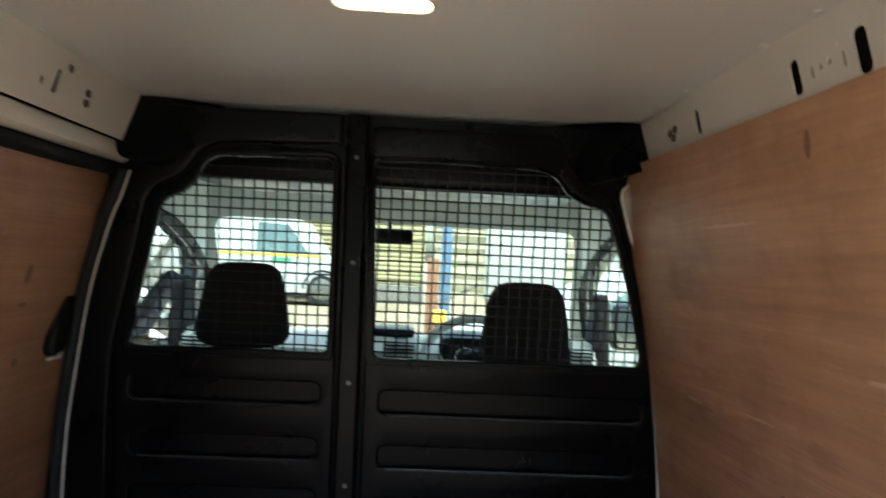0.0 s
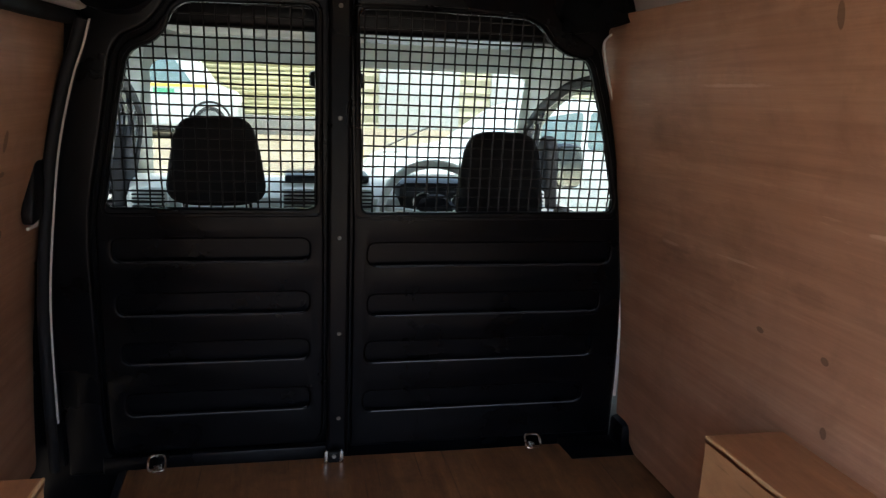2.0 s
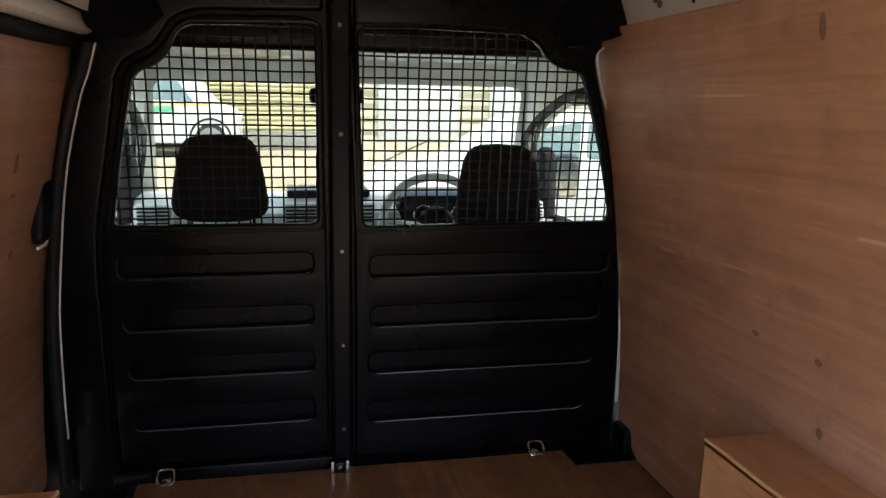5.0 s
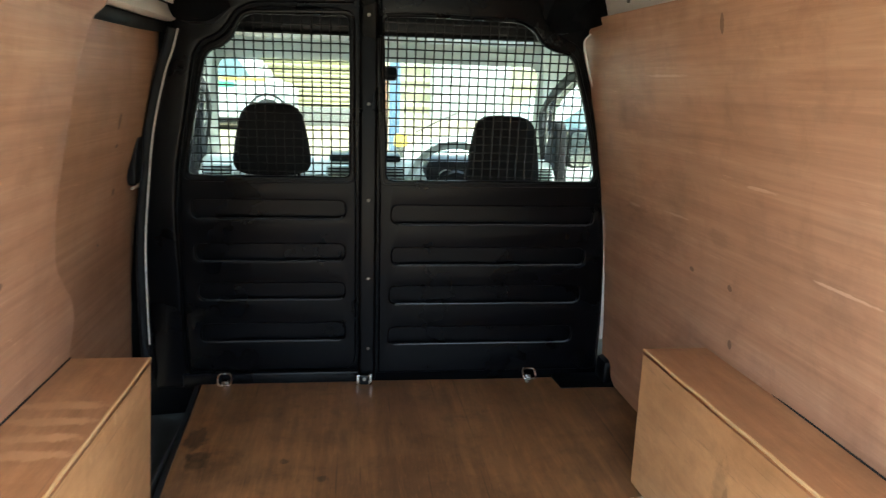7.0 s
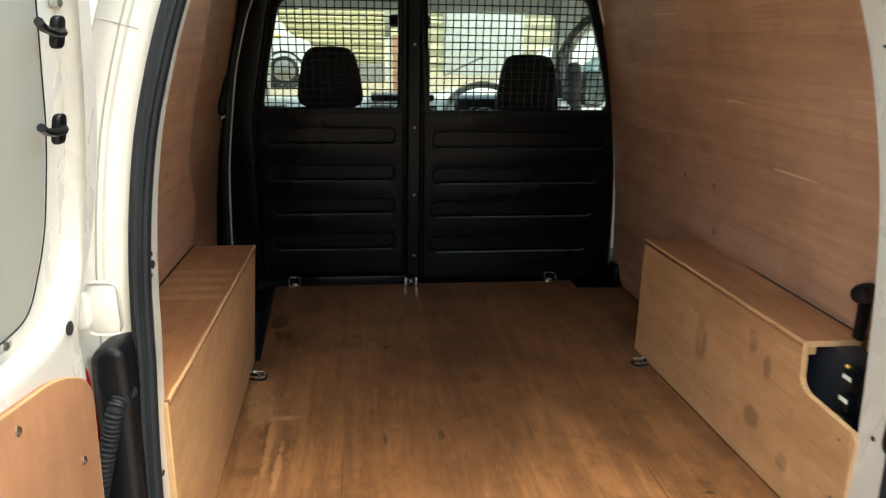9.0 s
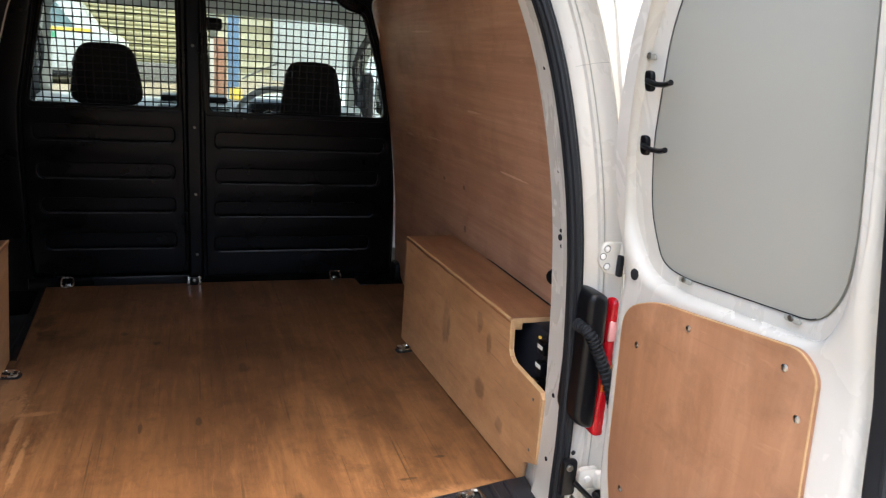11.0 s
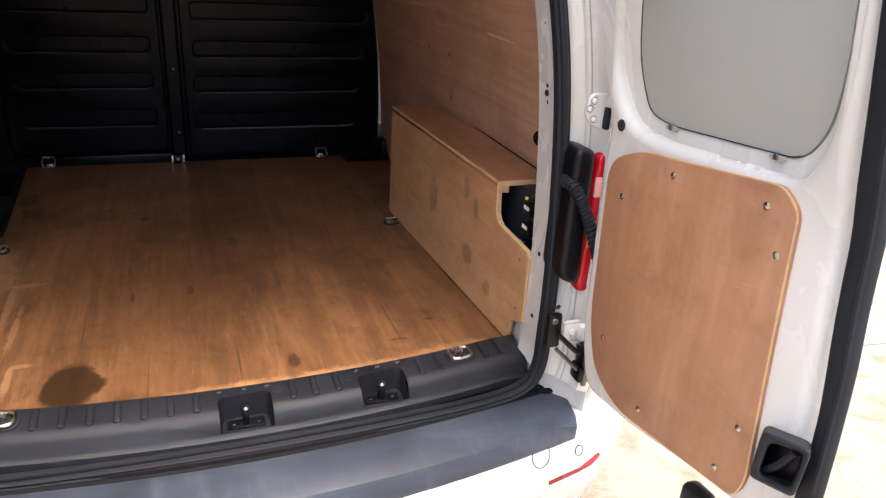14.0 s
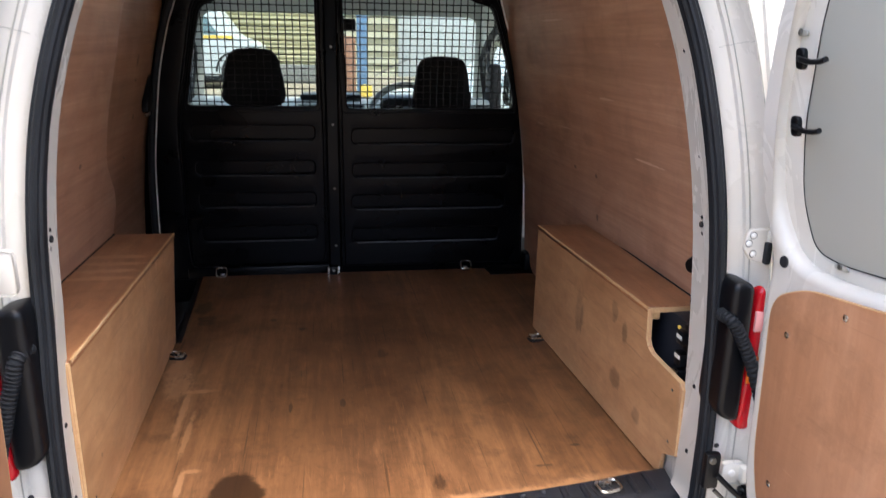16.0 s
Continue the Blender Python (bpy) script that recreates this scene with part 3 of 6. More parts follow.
def ceiling():
    bm = plate([rounded([(-0.586, 0.005), (0.586, 0.005), (0.586, -1.64), (-0.586, -1.64)], 0.01)], 0.006, 0.001, lambda c: Vector((c[0], c[1], 1.843 + 0.012 * (1 - (c[0] / 0.6) ** 2) + c[2])))
    for s in (1, -1):
        for k in range(9):
            disc(bm, (s * 0.572, -0.30 - k * 0.15, 1.8405), (0, 0, -1), 0.007, 0.003, 8)
    thing("ceiling", bm, M_CEIL, "pale grey headliner board with small clips", "ceiling", kind="structure")
    lamp = empty("ceiling_lamp", (0.0, -0.834, 1.85), "lit oval warm-white courtesy lamp in the headliner", "lamp")
    ring = rounded([(-0.073, -0.866), (0.075, -0.866), (0.075, -0.802), (-0.073, -0.802)], 0.03, 6)
    inner = rounded([(-0.067, -0.860), (0.069, -0.860), (0.069, -0.808), (-0.067, -0.808)], 0.026, 6)
    part("frame", plate([ring, inner], 0.014, 0.003, lambda c: Vector((c[0], c[1], 1.843 + c[2]))), M_PRIMED, lamp)
    part("lens", plate([inner], 0.016, 0.006, lambda c: Vector((c[0], c[1], 1.842 + c[2]))), M_LAMP, lamp, "glowing lens")


ceiling()

# ---- bulkhead ----
def lean(c):
    """(u, v, w) on the leaning bulkhead, w towards the load space."""
    return Vector((c[0], -0.003 - 0.09 * (c[1] - F) - c[2], c[1]))


WIN_L = [(-0.606, 1.257, 0.02), (-0.568, 1.459, 0.1), (-0.537, 1.588, 0.03), (-0.522, 1.609, 0.03), (-0.482, 1.625, 0.04), (-0.455, 1.652, 0.04), (-0.441, 1.692, 0.03), (-0.412, 1.712, 0.03), (-0.137, 1.720, 0.025), (-0.134, 1.257, 0.02)]
WIN_R = [(-0.037, 1.718, 0.02), (0.086, 1.722, 0.1), (0.362, 1.717, 0.05), (0.398, 1.698, 0.03), (0.422, 1.664, 0.04), (0.462, 1.641, 0.04), (0.520, 1.631, 0.025), (0.583, 1.46, 0.1), (0.629, 1.280, 0.03), (0.624, 1.252, 0.02), (-0.022, 1.248, 0.02)]
RIBS_L = [(-0.600, -0.148, 1.128, 1.183), (-0.598, -0.150, 0.992, 1.046), (-0.596, -0.150, 0.864, 0.918), (-0.596, -0.150, 0.722, 0.782)]
RIBS_R = [(-0.005, 0.637, 1.112, 1.170), (-0.002, 0.622, 0.978, 1.034), (-0.007, 0.617, 0.846, 0.904), (-0.008, 0.604, 0.704, 0.762)]


def bulkhead():
    bh = empty("bulkhead", (0, 0, F), "black plastic-coated steel bulkhead with two meshed windows", "bulkhead")
    rim = rounded([(-0.86, 0.45), (-0.86, 0.95, 0.1), (-0.84, 1.22, 0.1), (-0.80, 1.45, 0.1), (-0.74, 1.65, 0.05), (-0.675, 1.823, 0.01), (0.609, 1.823, 0.01), (0.604, 1.715, 0.02), (0.557, 1.684, 0.02), (0.553, 1.662, 0.02), (0.571, 1.599, 0.1), (0.600, 1.517, 0.1), (0.629, 1.411, 0.1), (0.647, 1.303, 0.1), (0.664, 1.19, 0.1), (0.686, 1.06, 0.1), (0.699, 0.928, 0.1), (0.710, 0.756, 0.1), (0.712, 0.56)], 0.01)
    wl, wr = rounded(WIN_L), rounded(WIN_R)
    part("back_sheet", plate([rim, wl, wr], 0.006, 0.0, lambda c: lean((c[0], c[1], c[2] - 0.012))), M_BULK, bh)
    stad = lambda q: rounded([(q[0], q[2]), (q[1], q[2]), (q[1], q[3]), (q[0], q[3])], 0.022, 5)
    right_rim = rounded([(-0.041, 0.60), (-0.048, 1.80, 0.02), (0.40, 1.80, 0.03), (0.432, 1.715, 0.04), (0.500, 1.677, 0.03), (0.543, 1.657, 0.03), (0.561, 1.60, 0.1), (0.590, 1.517, 0.1), (0.619, 1.411, 0.1), (0.638, 1.303, 0.1), (0.655, 1.19, 0.1), (0.677, 1.06, 0.1), (0.690, 0.928, 0.1), (0.701, 0.756, 0.1), (0.702, 0.60, 0.02)], 0.01)
    part("fixed_panel", plate([right_rim, wr] + [stad(q) for q in RIBS_R], 0.016, 0.006, lean, 3), M_BULK, bh, "ribbed black fixed panel")
    leaf_rim = rounded([(-0.634, 0.617, 0.03), (-0.641, 0.729, 0.1), (-0.637, 0.90, 0.1), (-0.635, 1.15, 0.1), (-0.627, 1.255, 0.1), (-0.587, 1.441, 0.1), (-0.556, 1.598, 0.04), (-0.537, 1.627, 0.03), (-0.494, 1.645, 0.04), (-0.461, 1.677, 0.04), (-0.438, 1.715, 0.03), (-0.395, 1.733, 0.04), (-0.160, 1.740, 0.03), (-0.124, 1.715, 0.03), (-0.114, 1.211, 0.1), (-0.113, 0.66, 0.03), (-0.128, 0.619, 0.03)], 0.02)
    part("hinged_panel", plate([leaf_rim, wl] + [stad(q) for q in RIBS_L], 0.016, 0.006, lean, 3), M_BULK, bh, "ribbed black hinged panel")
    # a lighter tube under each rib stands in for the highlight on its edge
    for q in RIBS_L + RIBS_R:
        run = [(q[0] + 0.020, q[2] - 0.001), (q[1] - 0.020, q[2] - 0.001), (q[1] - 0.008, q[2] + 0.005)]
        part("rib_highlight", tube(bmesh.new(), [lean((x, z, 0.0075)) for x, z in run], 0.0032, 8), M_LIP_HIGHLIGHT, bh)
    # thin raised rims round both windows
    for w in (WIN_L, WIN_R):
        o = rounded([(x, z, *r) for x, z, *r in w])
        cx, cz = sum(p[0] for p in o) / len(o), sum(p[1] for p in o) / len(o)
        line = [lean((x + (x - cx) * 0.045, z + (z - cz) * 0.05, 0.006)) for x, z in o]
        part("window_rim", tube(bmesh.new(), line, 0.005, 6, True), M_BULK, bh)
    # the border of the left side
    border = [rounded([(-0.742, 0.565), (-0.744, 0.80, 0.1), (-0.742, 0.95, 0.1), (-0.737, 1.06, 0.1), (-0.720, 1.22, 0.1), (-0.690, 1.39, 0.1), (-0.652, 1.54, 0.1), (-0.625, 1.63, 0.04), (-0.60, 1.822), (-0.118, 1.822), (-0.118, 1.752), (-0.160, 1.750), (-0.398, 1.743, 0.05), (-0.446, 1.722, 0.04), (-0.468, 1.684, 0.04), (-0.498, 1.655, 0.04), (-0.544, 1.636, 0.03), (-0.566, 1.602, 0.04), (-0.597, 1.443, 0.1), (-0.637, 1.257, 0.1), (-0.645, 1.15, 0.1), (-0.647, 0.90, 0.1), (-0.651, 0.727, 0.1), (-0.643, 0.612, 0.02), (-0.124, 0.609), (-0.124, 0.565)], 0.01)]
    part("border", plate(border, 0.03, 0.008, lambda c: lean((c[0], c[1], c[2] + 0.002)), 3), M_BULK, bh)
    # centre post
    post = part("centre_post", plate([rounded([(-0.106, 0.585), (-0.050, 0.585), (-0.054, 1.822), (-0.108, 1.822)], 0.006)], 0.044, 0.010, lambda c: lean((c[0], c[1], c[2] + 0.010)), 3), M_BULK, bh)
    for z in (0.70, 0.94, 1.19, 1.476, 1.72):
        part("bolt", disc(bmesh.new(), lean((-0.078 - 0.006 * (z - 1.2), z, 0.032)), (0, -1, 0.05), 0.0055, 0.003, 10), M_STEEL, post)
    # corner lugs under the roof: their faces ramp out of the bulkhead and lean back towards the ceiling
    def lug(c):
        out = max(0.0, min(1.0, (abs(c[0]) - 0.40) / 0.13)) ** 0.8
        face = -0.125 - 0.62 * (1.842 - c[1])
        return Vector((c[0], -0.045 + (face + 0.045) * out if c[2] > 0 else -0.03, c[1]))
    for o in ([(0.392, 1.838), (0.396, 1.764, 0.04), (0.420, 1.706, 0.03), (0.467, 1.686, 0.03), (0.54, 1.703, 0.02), (0.590, 1.722, 0.004), (0.587, 1.838)],
              [(-0.592, 1.838), (-0.608, 1.722, 0.012), (-0.588, 1.684, 0.015), (-0.547, 1.676, 0.03), (-0.505, 1.681, 0.03), (-0.476, 1.708, 0.02), (-0.425, 1.76, 0.03), (-0.410, 1.838)]):
        bm = plate([rounded(o, 0.006)], 0.15, 0.008, same, 3)
        for x in (-0.54, -0.50, -0.46, 0.44, 0.48, 0.53):
            bmesh.ops.bisect_plane(bm, geom=bm.verts[:] + bm.edges[:] + bm.faces[:], plane_co=(x, 0, 0), plane_no=(1, 0, 0))
        for v in bm.verts:
            v.co = lug(v.co)
        part("corner_lug", bm, M_BULK, bh)
    edge = [(0.590, 1.712), (0.557, 1.684), (0.553, 1.662), (0.571, 1.599), (0.600, 1.517), (0.614, 1.465)]
    part("pale_edge", tube(bmesh.new(), smooth_line([lean((x + 0.002, z, 0.004)) for x, z in edge], 5), 0.0028, 6), M_PRIMED, bh, "thin pale steel edge")
    low = [(0.688, 1.05), (0.699, 0.928), (0.705, 0.84), (0.710, 0.756), (0.711, 0.70)]
    part("pale_edge", solid([[lean((x - 0.004, z, -0.022)), lean((x + 0.016, z, -0.022))] for x, z in low], 0.003, (0, 1, 0)), M_PRIMED, bh, "pale steel edge beside the lining")
    part("top_rail", boxes(((-0.66, -0.02, 1.79), (0.612, 0.0, 1.87), 0.004)), M_BULK, bh, "black rail above the windows")
    # moulded foot by the floor
    part("foot", boxes(((0.552, -0.121, 0.565), (0.745, 0.0, 0.583), 0.004), ((0.70, -0.10, 0.575), (0.742, -0.01, 0.66), 0.02)), M_BULK, bh)
    part("foot", boxes(((-0.66, -0.03, 0.565), (-0.10, -0.002, 0.615), 0.008)), M_BULK, bh)
    # wire guards
    for win in (WIN_L, WIN_R):
        poly = rounded(win)
        guard = empty("wire_guard", (0, 0, 0))
        under(guard, bh)
        xs, zs = [p[0] for p in poly], [p[1] for p in poly]

        def spans(value, axis):
            hits = []
            for p, q in zip(poly, poly[1:] + poly[:1]):
                a, b = p[axis], q[axis]
                if (a - value) * (b - value) < 0:
                    t = (value - a) / (b - a)
                    hits.append(p[1 - axis] + (q[1 - axis] - p[1 - axis]) * t)
            return (min(hits) - 0.008, max(hits) + 0.008) if len(hits) > 1 else None

        x = min(xs) + 0.012
        while x < max(xs):
            sp = spans(x, 0)
            if sp:
                n = 9
                bm = tube(bmesh.new(), [lean((x + 0.0006 * math.sin(i * 2.1 + x * 40), sp[0] + (sp[1] - sp[0]) * i / n, -0.009 + 0.001 * (-1) ** i)) for i in range(n + 1)], 0.0022, 6)
                part("wire", bm, M_BLACKSTEEL, guard)
            x += 0.0268
        z = min(zs) + 0.014
        while z < max(zs):
            sp = spans(z, 1)
            if sp:
                n = 9
                bm = tube(bmesh.new(), [lean((sp[0] + (sp[1] - sp[0]) * i / n, z + 0.0005 * math.sin(i * 1.7 + z * 50), -0.0115 + 0.001 * (-1) ** i)) for i in range(n + 1)], 0.0022, 6)
                part("wire", bm, M_BLACKSTEEL, guard)
            z += 0.0247


bulkhead()

# ---- sliding side door ----
def sliding_door():
    d = empty("sliding_door", (-0.80, -0.4, 0.45), "closed sliding door lined with brown plywood", "sliding door")
    skin = [(0.46, 0.885), (0.90, 0.885), (1.15, 0.865), (1.35, 0.83), (1.55, 0.775), (1.70, 0.725)]
    part("skin", solid([[(-x, y, z) for z, x in skin] for y in (-0.72, -0.35, 0.03)], 0.012, (1, 0, 0)), M_PAINT, d)
    o = rounded([(-0.92, 0.60), (-0.03, 0.60, 0.02), (-0.03, 1.66, 0.03), (-0.92, 1.66)], 0.01)
    part("ply_panel", sheet_on_wall(-1, o, 0.009, 0.001, 0.062), M_SLIDE_SHADED, d, "brown plywood panel")
    # grip and the bright edge in front of it
    gm = lambda c: Vector((-(0.725 + c[2]), c[0], c[1]))
    part("grip", plate([rounded([(-0.058, 1.411), (-0.090, 1.343), (-0.146, 1.246), (-0.200, 1.241), (-0.206, 1.261), (-0.163, 1.364), (-0.117, 1.419), (-0.071, 1.422)], 0.008)], 0.022, 0.005, gm), M_BLACK, d, "black grip")
    part("latch_plate", plate([[(-0.050, 1.426), (-0.058, 1.424), (-0.092, 1.338), (-0.150, 1.238), (-0.204, 1.237), (-0.204, 1.231), (-0.144, 1.230), (-0.084, 1.336)]], 0.006, 0.001, gm), M_PRIMED, d, "bright latch plate")
    for y, z in ((-0.506, 1.672), (-0.196, 1.674), (-0.056, 1.430), (-0.062, 1.127), (-0.376, 1.115), (-0.036, 0.853)):
        part("screw", disc(bmesh.new(), (-(wall_x(z) + 0.0555), y, z), (1, 0, 0), 0.0035, 0.0015, 8), M_STEEL, d)
    # front post seal with its bright line, header above
    edge = smooth_line([(-0.600, -0.126, 1.665), (-0.619, -0.119, 1.607), (-0.644, -0.114, 1.542), (-0.685, -0.100, 1.392), (-0.713, -0.085, 1.224), (-0.736, -0.069, 1.046), (-0.746, -0.053, 0.871), (-0.751, -0.039, 0.70), (-0.752, -0.034, 0.60)], 6)
    part("door_seal", tube(bmesh.new(), [p + Vector((-0.011, -0.014, 0)) for p in edge], 0.0125, 10), M_RUBBER, d)
    part("post_cover", solid([[p + Vector((0.005, 0.006, 0)), p + Vector((0.012, 0.025, 0)), p + Vector((-0.005, 0.075, 0))] for p in edge], 0.01, (-1, 0.3, 0)), M_BLACK, d)
    part("edge_strip", tube(bmesh.new(), [p + Vector((0.002, -0.004, 0)) for p in edge if p.z > 0.70], 0.0026, 6), M_PRIMED, d, "thin pale edge")
    part("header_seal", tube(bmesh.new(), [(-0.648, -0.06, 1.672), (-0.655, -0.3, 1.668), (-0.655, -0.90, 1.668)], 0.017, 10), M_RUBBER, d)
    part("header", boxes(((-0.66, -0.80, 1.684), (-0.602, -0.06, 1.724), 0.012)), M_PRIMED, d)
    part("step_well", boxes(((-0.86, -0.74, 0.40), (-0.60, -0.02, 0.42), 0.004), ((-0.62, -0.70, 0.41), (-0.612, 0.0, 0.565), 0.002)), M_DARK, d)


sliding_door()

# ---- wheel boxes ----
def wheel_box(s):
    b = empty("wheel_box", (s * 0.65, -1.15, F), "brown plywood wheel-arch box with pale cut edges" + (", notched at its rear" if s > 0 else ""), "wheel box", "wheel boxes")
    top = 0.937
    xi = 0.566
    y0, y1 = -0.695, -1.622
    if s > 0:
        o = rounded([(y0, F + 0.005), (y0, top - 0.012), (-1.446, top - 0.012, 0.004), (-1.452, 0.856, 0.02), (-1.478, 0.838, 0.02), (-1.612, 0.828, 0.012), (y1, 0.70, 0.01), (y1, 0.662), (-1.572, 0.640), (-1.564, F + 0.005)], 0.003)
    else:
        o = rounded([(y0, F + 0.005), (y0, top - 0.012), (y1, top - 0.012), (y1, F + 0.05, 0.01), (-1.59, F + 0.002)], 0.003)
    splay = lambda y: (0.040 if s > 0 else 0.006) * (y0 - y) / 0.92
    rise = lambda y: 0.0 if s > 0 else 0.014 * max(0.0, (y0 - y) / 0.92)
    slant = lambda y, z: 0.0 if s > 0 else 0.062 * max(0.0, 1 - (y0 - y) / 0.92) * (top - z)
    side = plate([o], 0.012, 0.0, lambda c: Vector((s * (xi + splay(c[0]) + slant(c[0], c[1]) + 0.006 + c[2]), c[0], c[1] + rise(c[0]) * (c[1] - F) / 0.36)))
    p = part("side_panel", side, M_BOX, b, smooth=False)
    ye = -1.446 if s > 0 else y1 + 0.004
    t = [(xi + splay(y0) - 0.001, y0), (wall_x(top) - 0.002, y0), (wall_x(top) - 0.002, ye), (xi + splay(ye) - 0.001, ye)]
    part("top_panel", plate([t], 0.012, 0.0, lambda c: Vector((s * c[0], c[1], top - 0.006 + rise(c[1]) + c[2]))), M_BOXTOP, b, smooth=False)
    part("joint", tube(bmesh.new(), [(s * (wall_x(top) - 0.0015), y, top + rise(y) + 0.001) for y in (y0, ye)], 0.0022, 6), M_DARK, b, "dark gap along the lining")
    # pale cut edges, a hair proud of the faces
    wob = lambda y: 0.0012 * math.sin(y * 31) + 0.0008 * math.sin(y * 83 + 1)
    rows = [[(s * (xi + splay(y) - 0.002), y, top + rise(y) - 0.0045 + wob(y)), (s * (xi + splay(y) - 0.002), y, top + rise(y) - 0.0005), (s * (xi + splay(y) - 0.0005), y, top + rise(y) + 0.001), (s * (xi + splay(y) + 0.0022 + wob(y)), y, top + rise(y) + 0.001)] for y in [y0 + (ye - y0) * k / 24 for k in range(25)]]
    part("cut_edge", solid(rows, 0.003, (s, 0, -1)), M_EDGE, b, "pale sawn edge", False)
    if s > 0:
        rear = [(-1.4465, top - 0.004), (-1.4525, 0.862), (-1.462, 0.848), (-1.480, 0.8385), (-1.612, 0.8285), (-1.6225, 0.818), (-1.6225, 0.662)]
        part("cut_edge", boxes(((0.602, -1.4485, top - 0.013), (0.722, -1.4465, top - 0.001), 0.0)), M_EDGE, b, "pale sawn edge", False)
    else:
        rear = [(-1.6225, top + 0.010), (-1.6225, 0.64)]
    rows = [[(s * (xi + splay(y) - 0.0002), y - 0.0012, z), (s * (xi + splay(y) + 0.012), y - 0.0012, z)] for y, z in rear]
    part("cut_edge", solid(rows, 0.002, (0, 1, 0.3)), M_EDGE, b, "pale sawn edge", False)
    for off in (0.0042, 0.0078):
        rows = [[(s * (xi + splay(y) + off), y - 0.0018, z), (s * (xi + splay(y) + off + 0.0011), y - 0.0018, z)] for y, z in rear]
        part("ply_layer", solid(rows, 0.001, (0, 1, 0.3)), M_BOX, b, "darker glued layer", False)
    for y, z in ((-1.585, 0.80), (-1.59, 0.68)) if s > 0 else ((-1.52, 0.754), (-1.579, 0.643)):
        part("screw", disc(bmesh.new(), (s * (xi + splay(y) + slant(y, z)), y, z), (-s, 0, 0), 0.004, 0.001, 8), M_STEEL, p)
    if s > 0:
        part("batten", boxes(((0.612, -1.442, 0.905), (0.632, -0.72, 0.924), 0.001)), M_EDGE, b, "pale softwood batten")


wheel_box(1)
wheel_box(-1)


def lamp_loom():
    """Black panel and wiring seen through the notch of the box."""
    w = empty("wiring_panel", (0.70, -1.55, 0.75), "black moulded panel with labelled connectors inside the notch", "wiring")
    part("panel", boxes(((0.66, -1.60, 0.60), (0.72, -1.30, 0.925), 0.01)), M_PANEL, w)
    part("bracket", boxes(((0.645, -1.575, 0.78), (0.664, -1.53, 0.93), 0.004)), M_BLACK, w)
    for z in (0.905, 0.855, 0.815):
        part("connector", boxes(((0.628, -1.560, z - 0.017), (0.66, -1.530, z + 0.015), 0.004)), M_BLACK, w)
    for z in (0.905, 0.86):
        part("label", boxes(((0.6265, -1.558, z - 0.003), (0.628, -1.535, z + 0.005), 0.0)), M_LABEL, w, "small white label")
    for z in (0.928,):
        part("clip", boxes(((0.623, -1.548, z - 0.003), (0.629, -1.541, z + 0.003), 0.001)), M_YELLOW, w, "yellow clip")
    part("clamp", boxes(((0.620, -1.56, 0.826), (0.629, -1.54, 0.832), 0.002)), M_CHROME, w, "bright clamp")
    cat = empty("rubber_stop", (0.690, -1.455, 1.0), "round black rubber stop beside the box", "stop")
    part("stop", disc(bmesh.new(), (0.712, -1.455, 1.040), (-0.9, -0.35, 0), 0.020, 0.036, 16, 0.003), M_BLACK, cat)
    part("tab", boxes(((0.698, -1.468, 0.940), (0.716, -1.444, 1.030), 0.006)), M_BLACK, cat)


lamp_loom()

# ---- rear opening ----
SIDE = [(0.30, 0.550), (0.46, 0.554), (0.545, 0.569), (0.576, 0.610), (0.580, 0.70), (0.580, 0.92), (0.564, 1.19), (0.526, 1.40), (0.468, 1.58), (0.40, 1.69), (0.29, 1.752), (0.15, 1.775)]


def rim_y(x, z):
    side = -1.712 + 0.055 * max(0.0, z - 0.75)
    low = max(0.0, min(1.0, (0.66 - z) / 0.10))
    return side - low * (0.028 - 0.08 * x * x)


def swept(line, profile):
    """A skin along a line in the opening's plane; the profile is in (outward, rearward)."""
    rows, n = [], len(line)
    for i, (x, y, z) in enumerate(line):
        a, b = line[max(i - 1, 0)], line[min(i + 1, n - 1)]
        tx, tz = b[0] - a[0], b[2] - a[2]
        ln = math.hypot(tx, tz)
        nx, nz = tz / ln, -tx / ln
        rows.append([(x + nx * o, y - d, z + nz * o) for o, d in profile])
    return rows


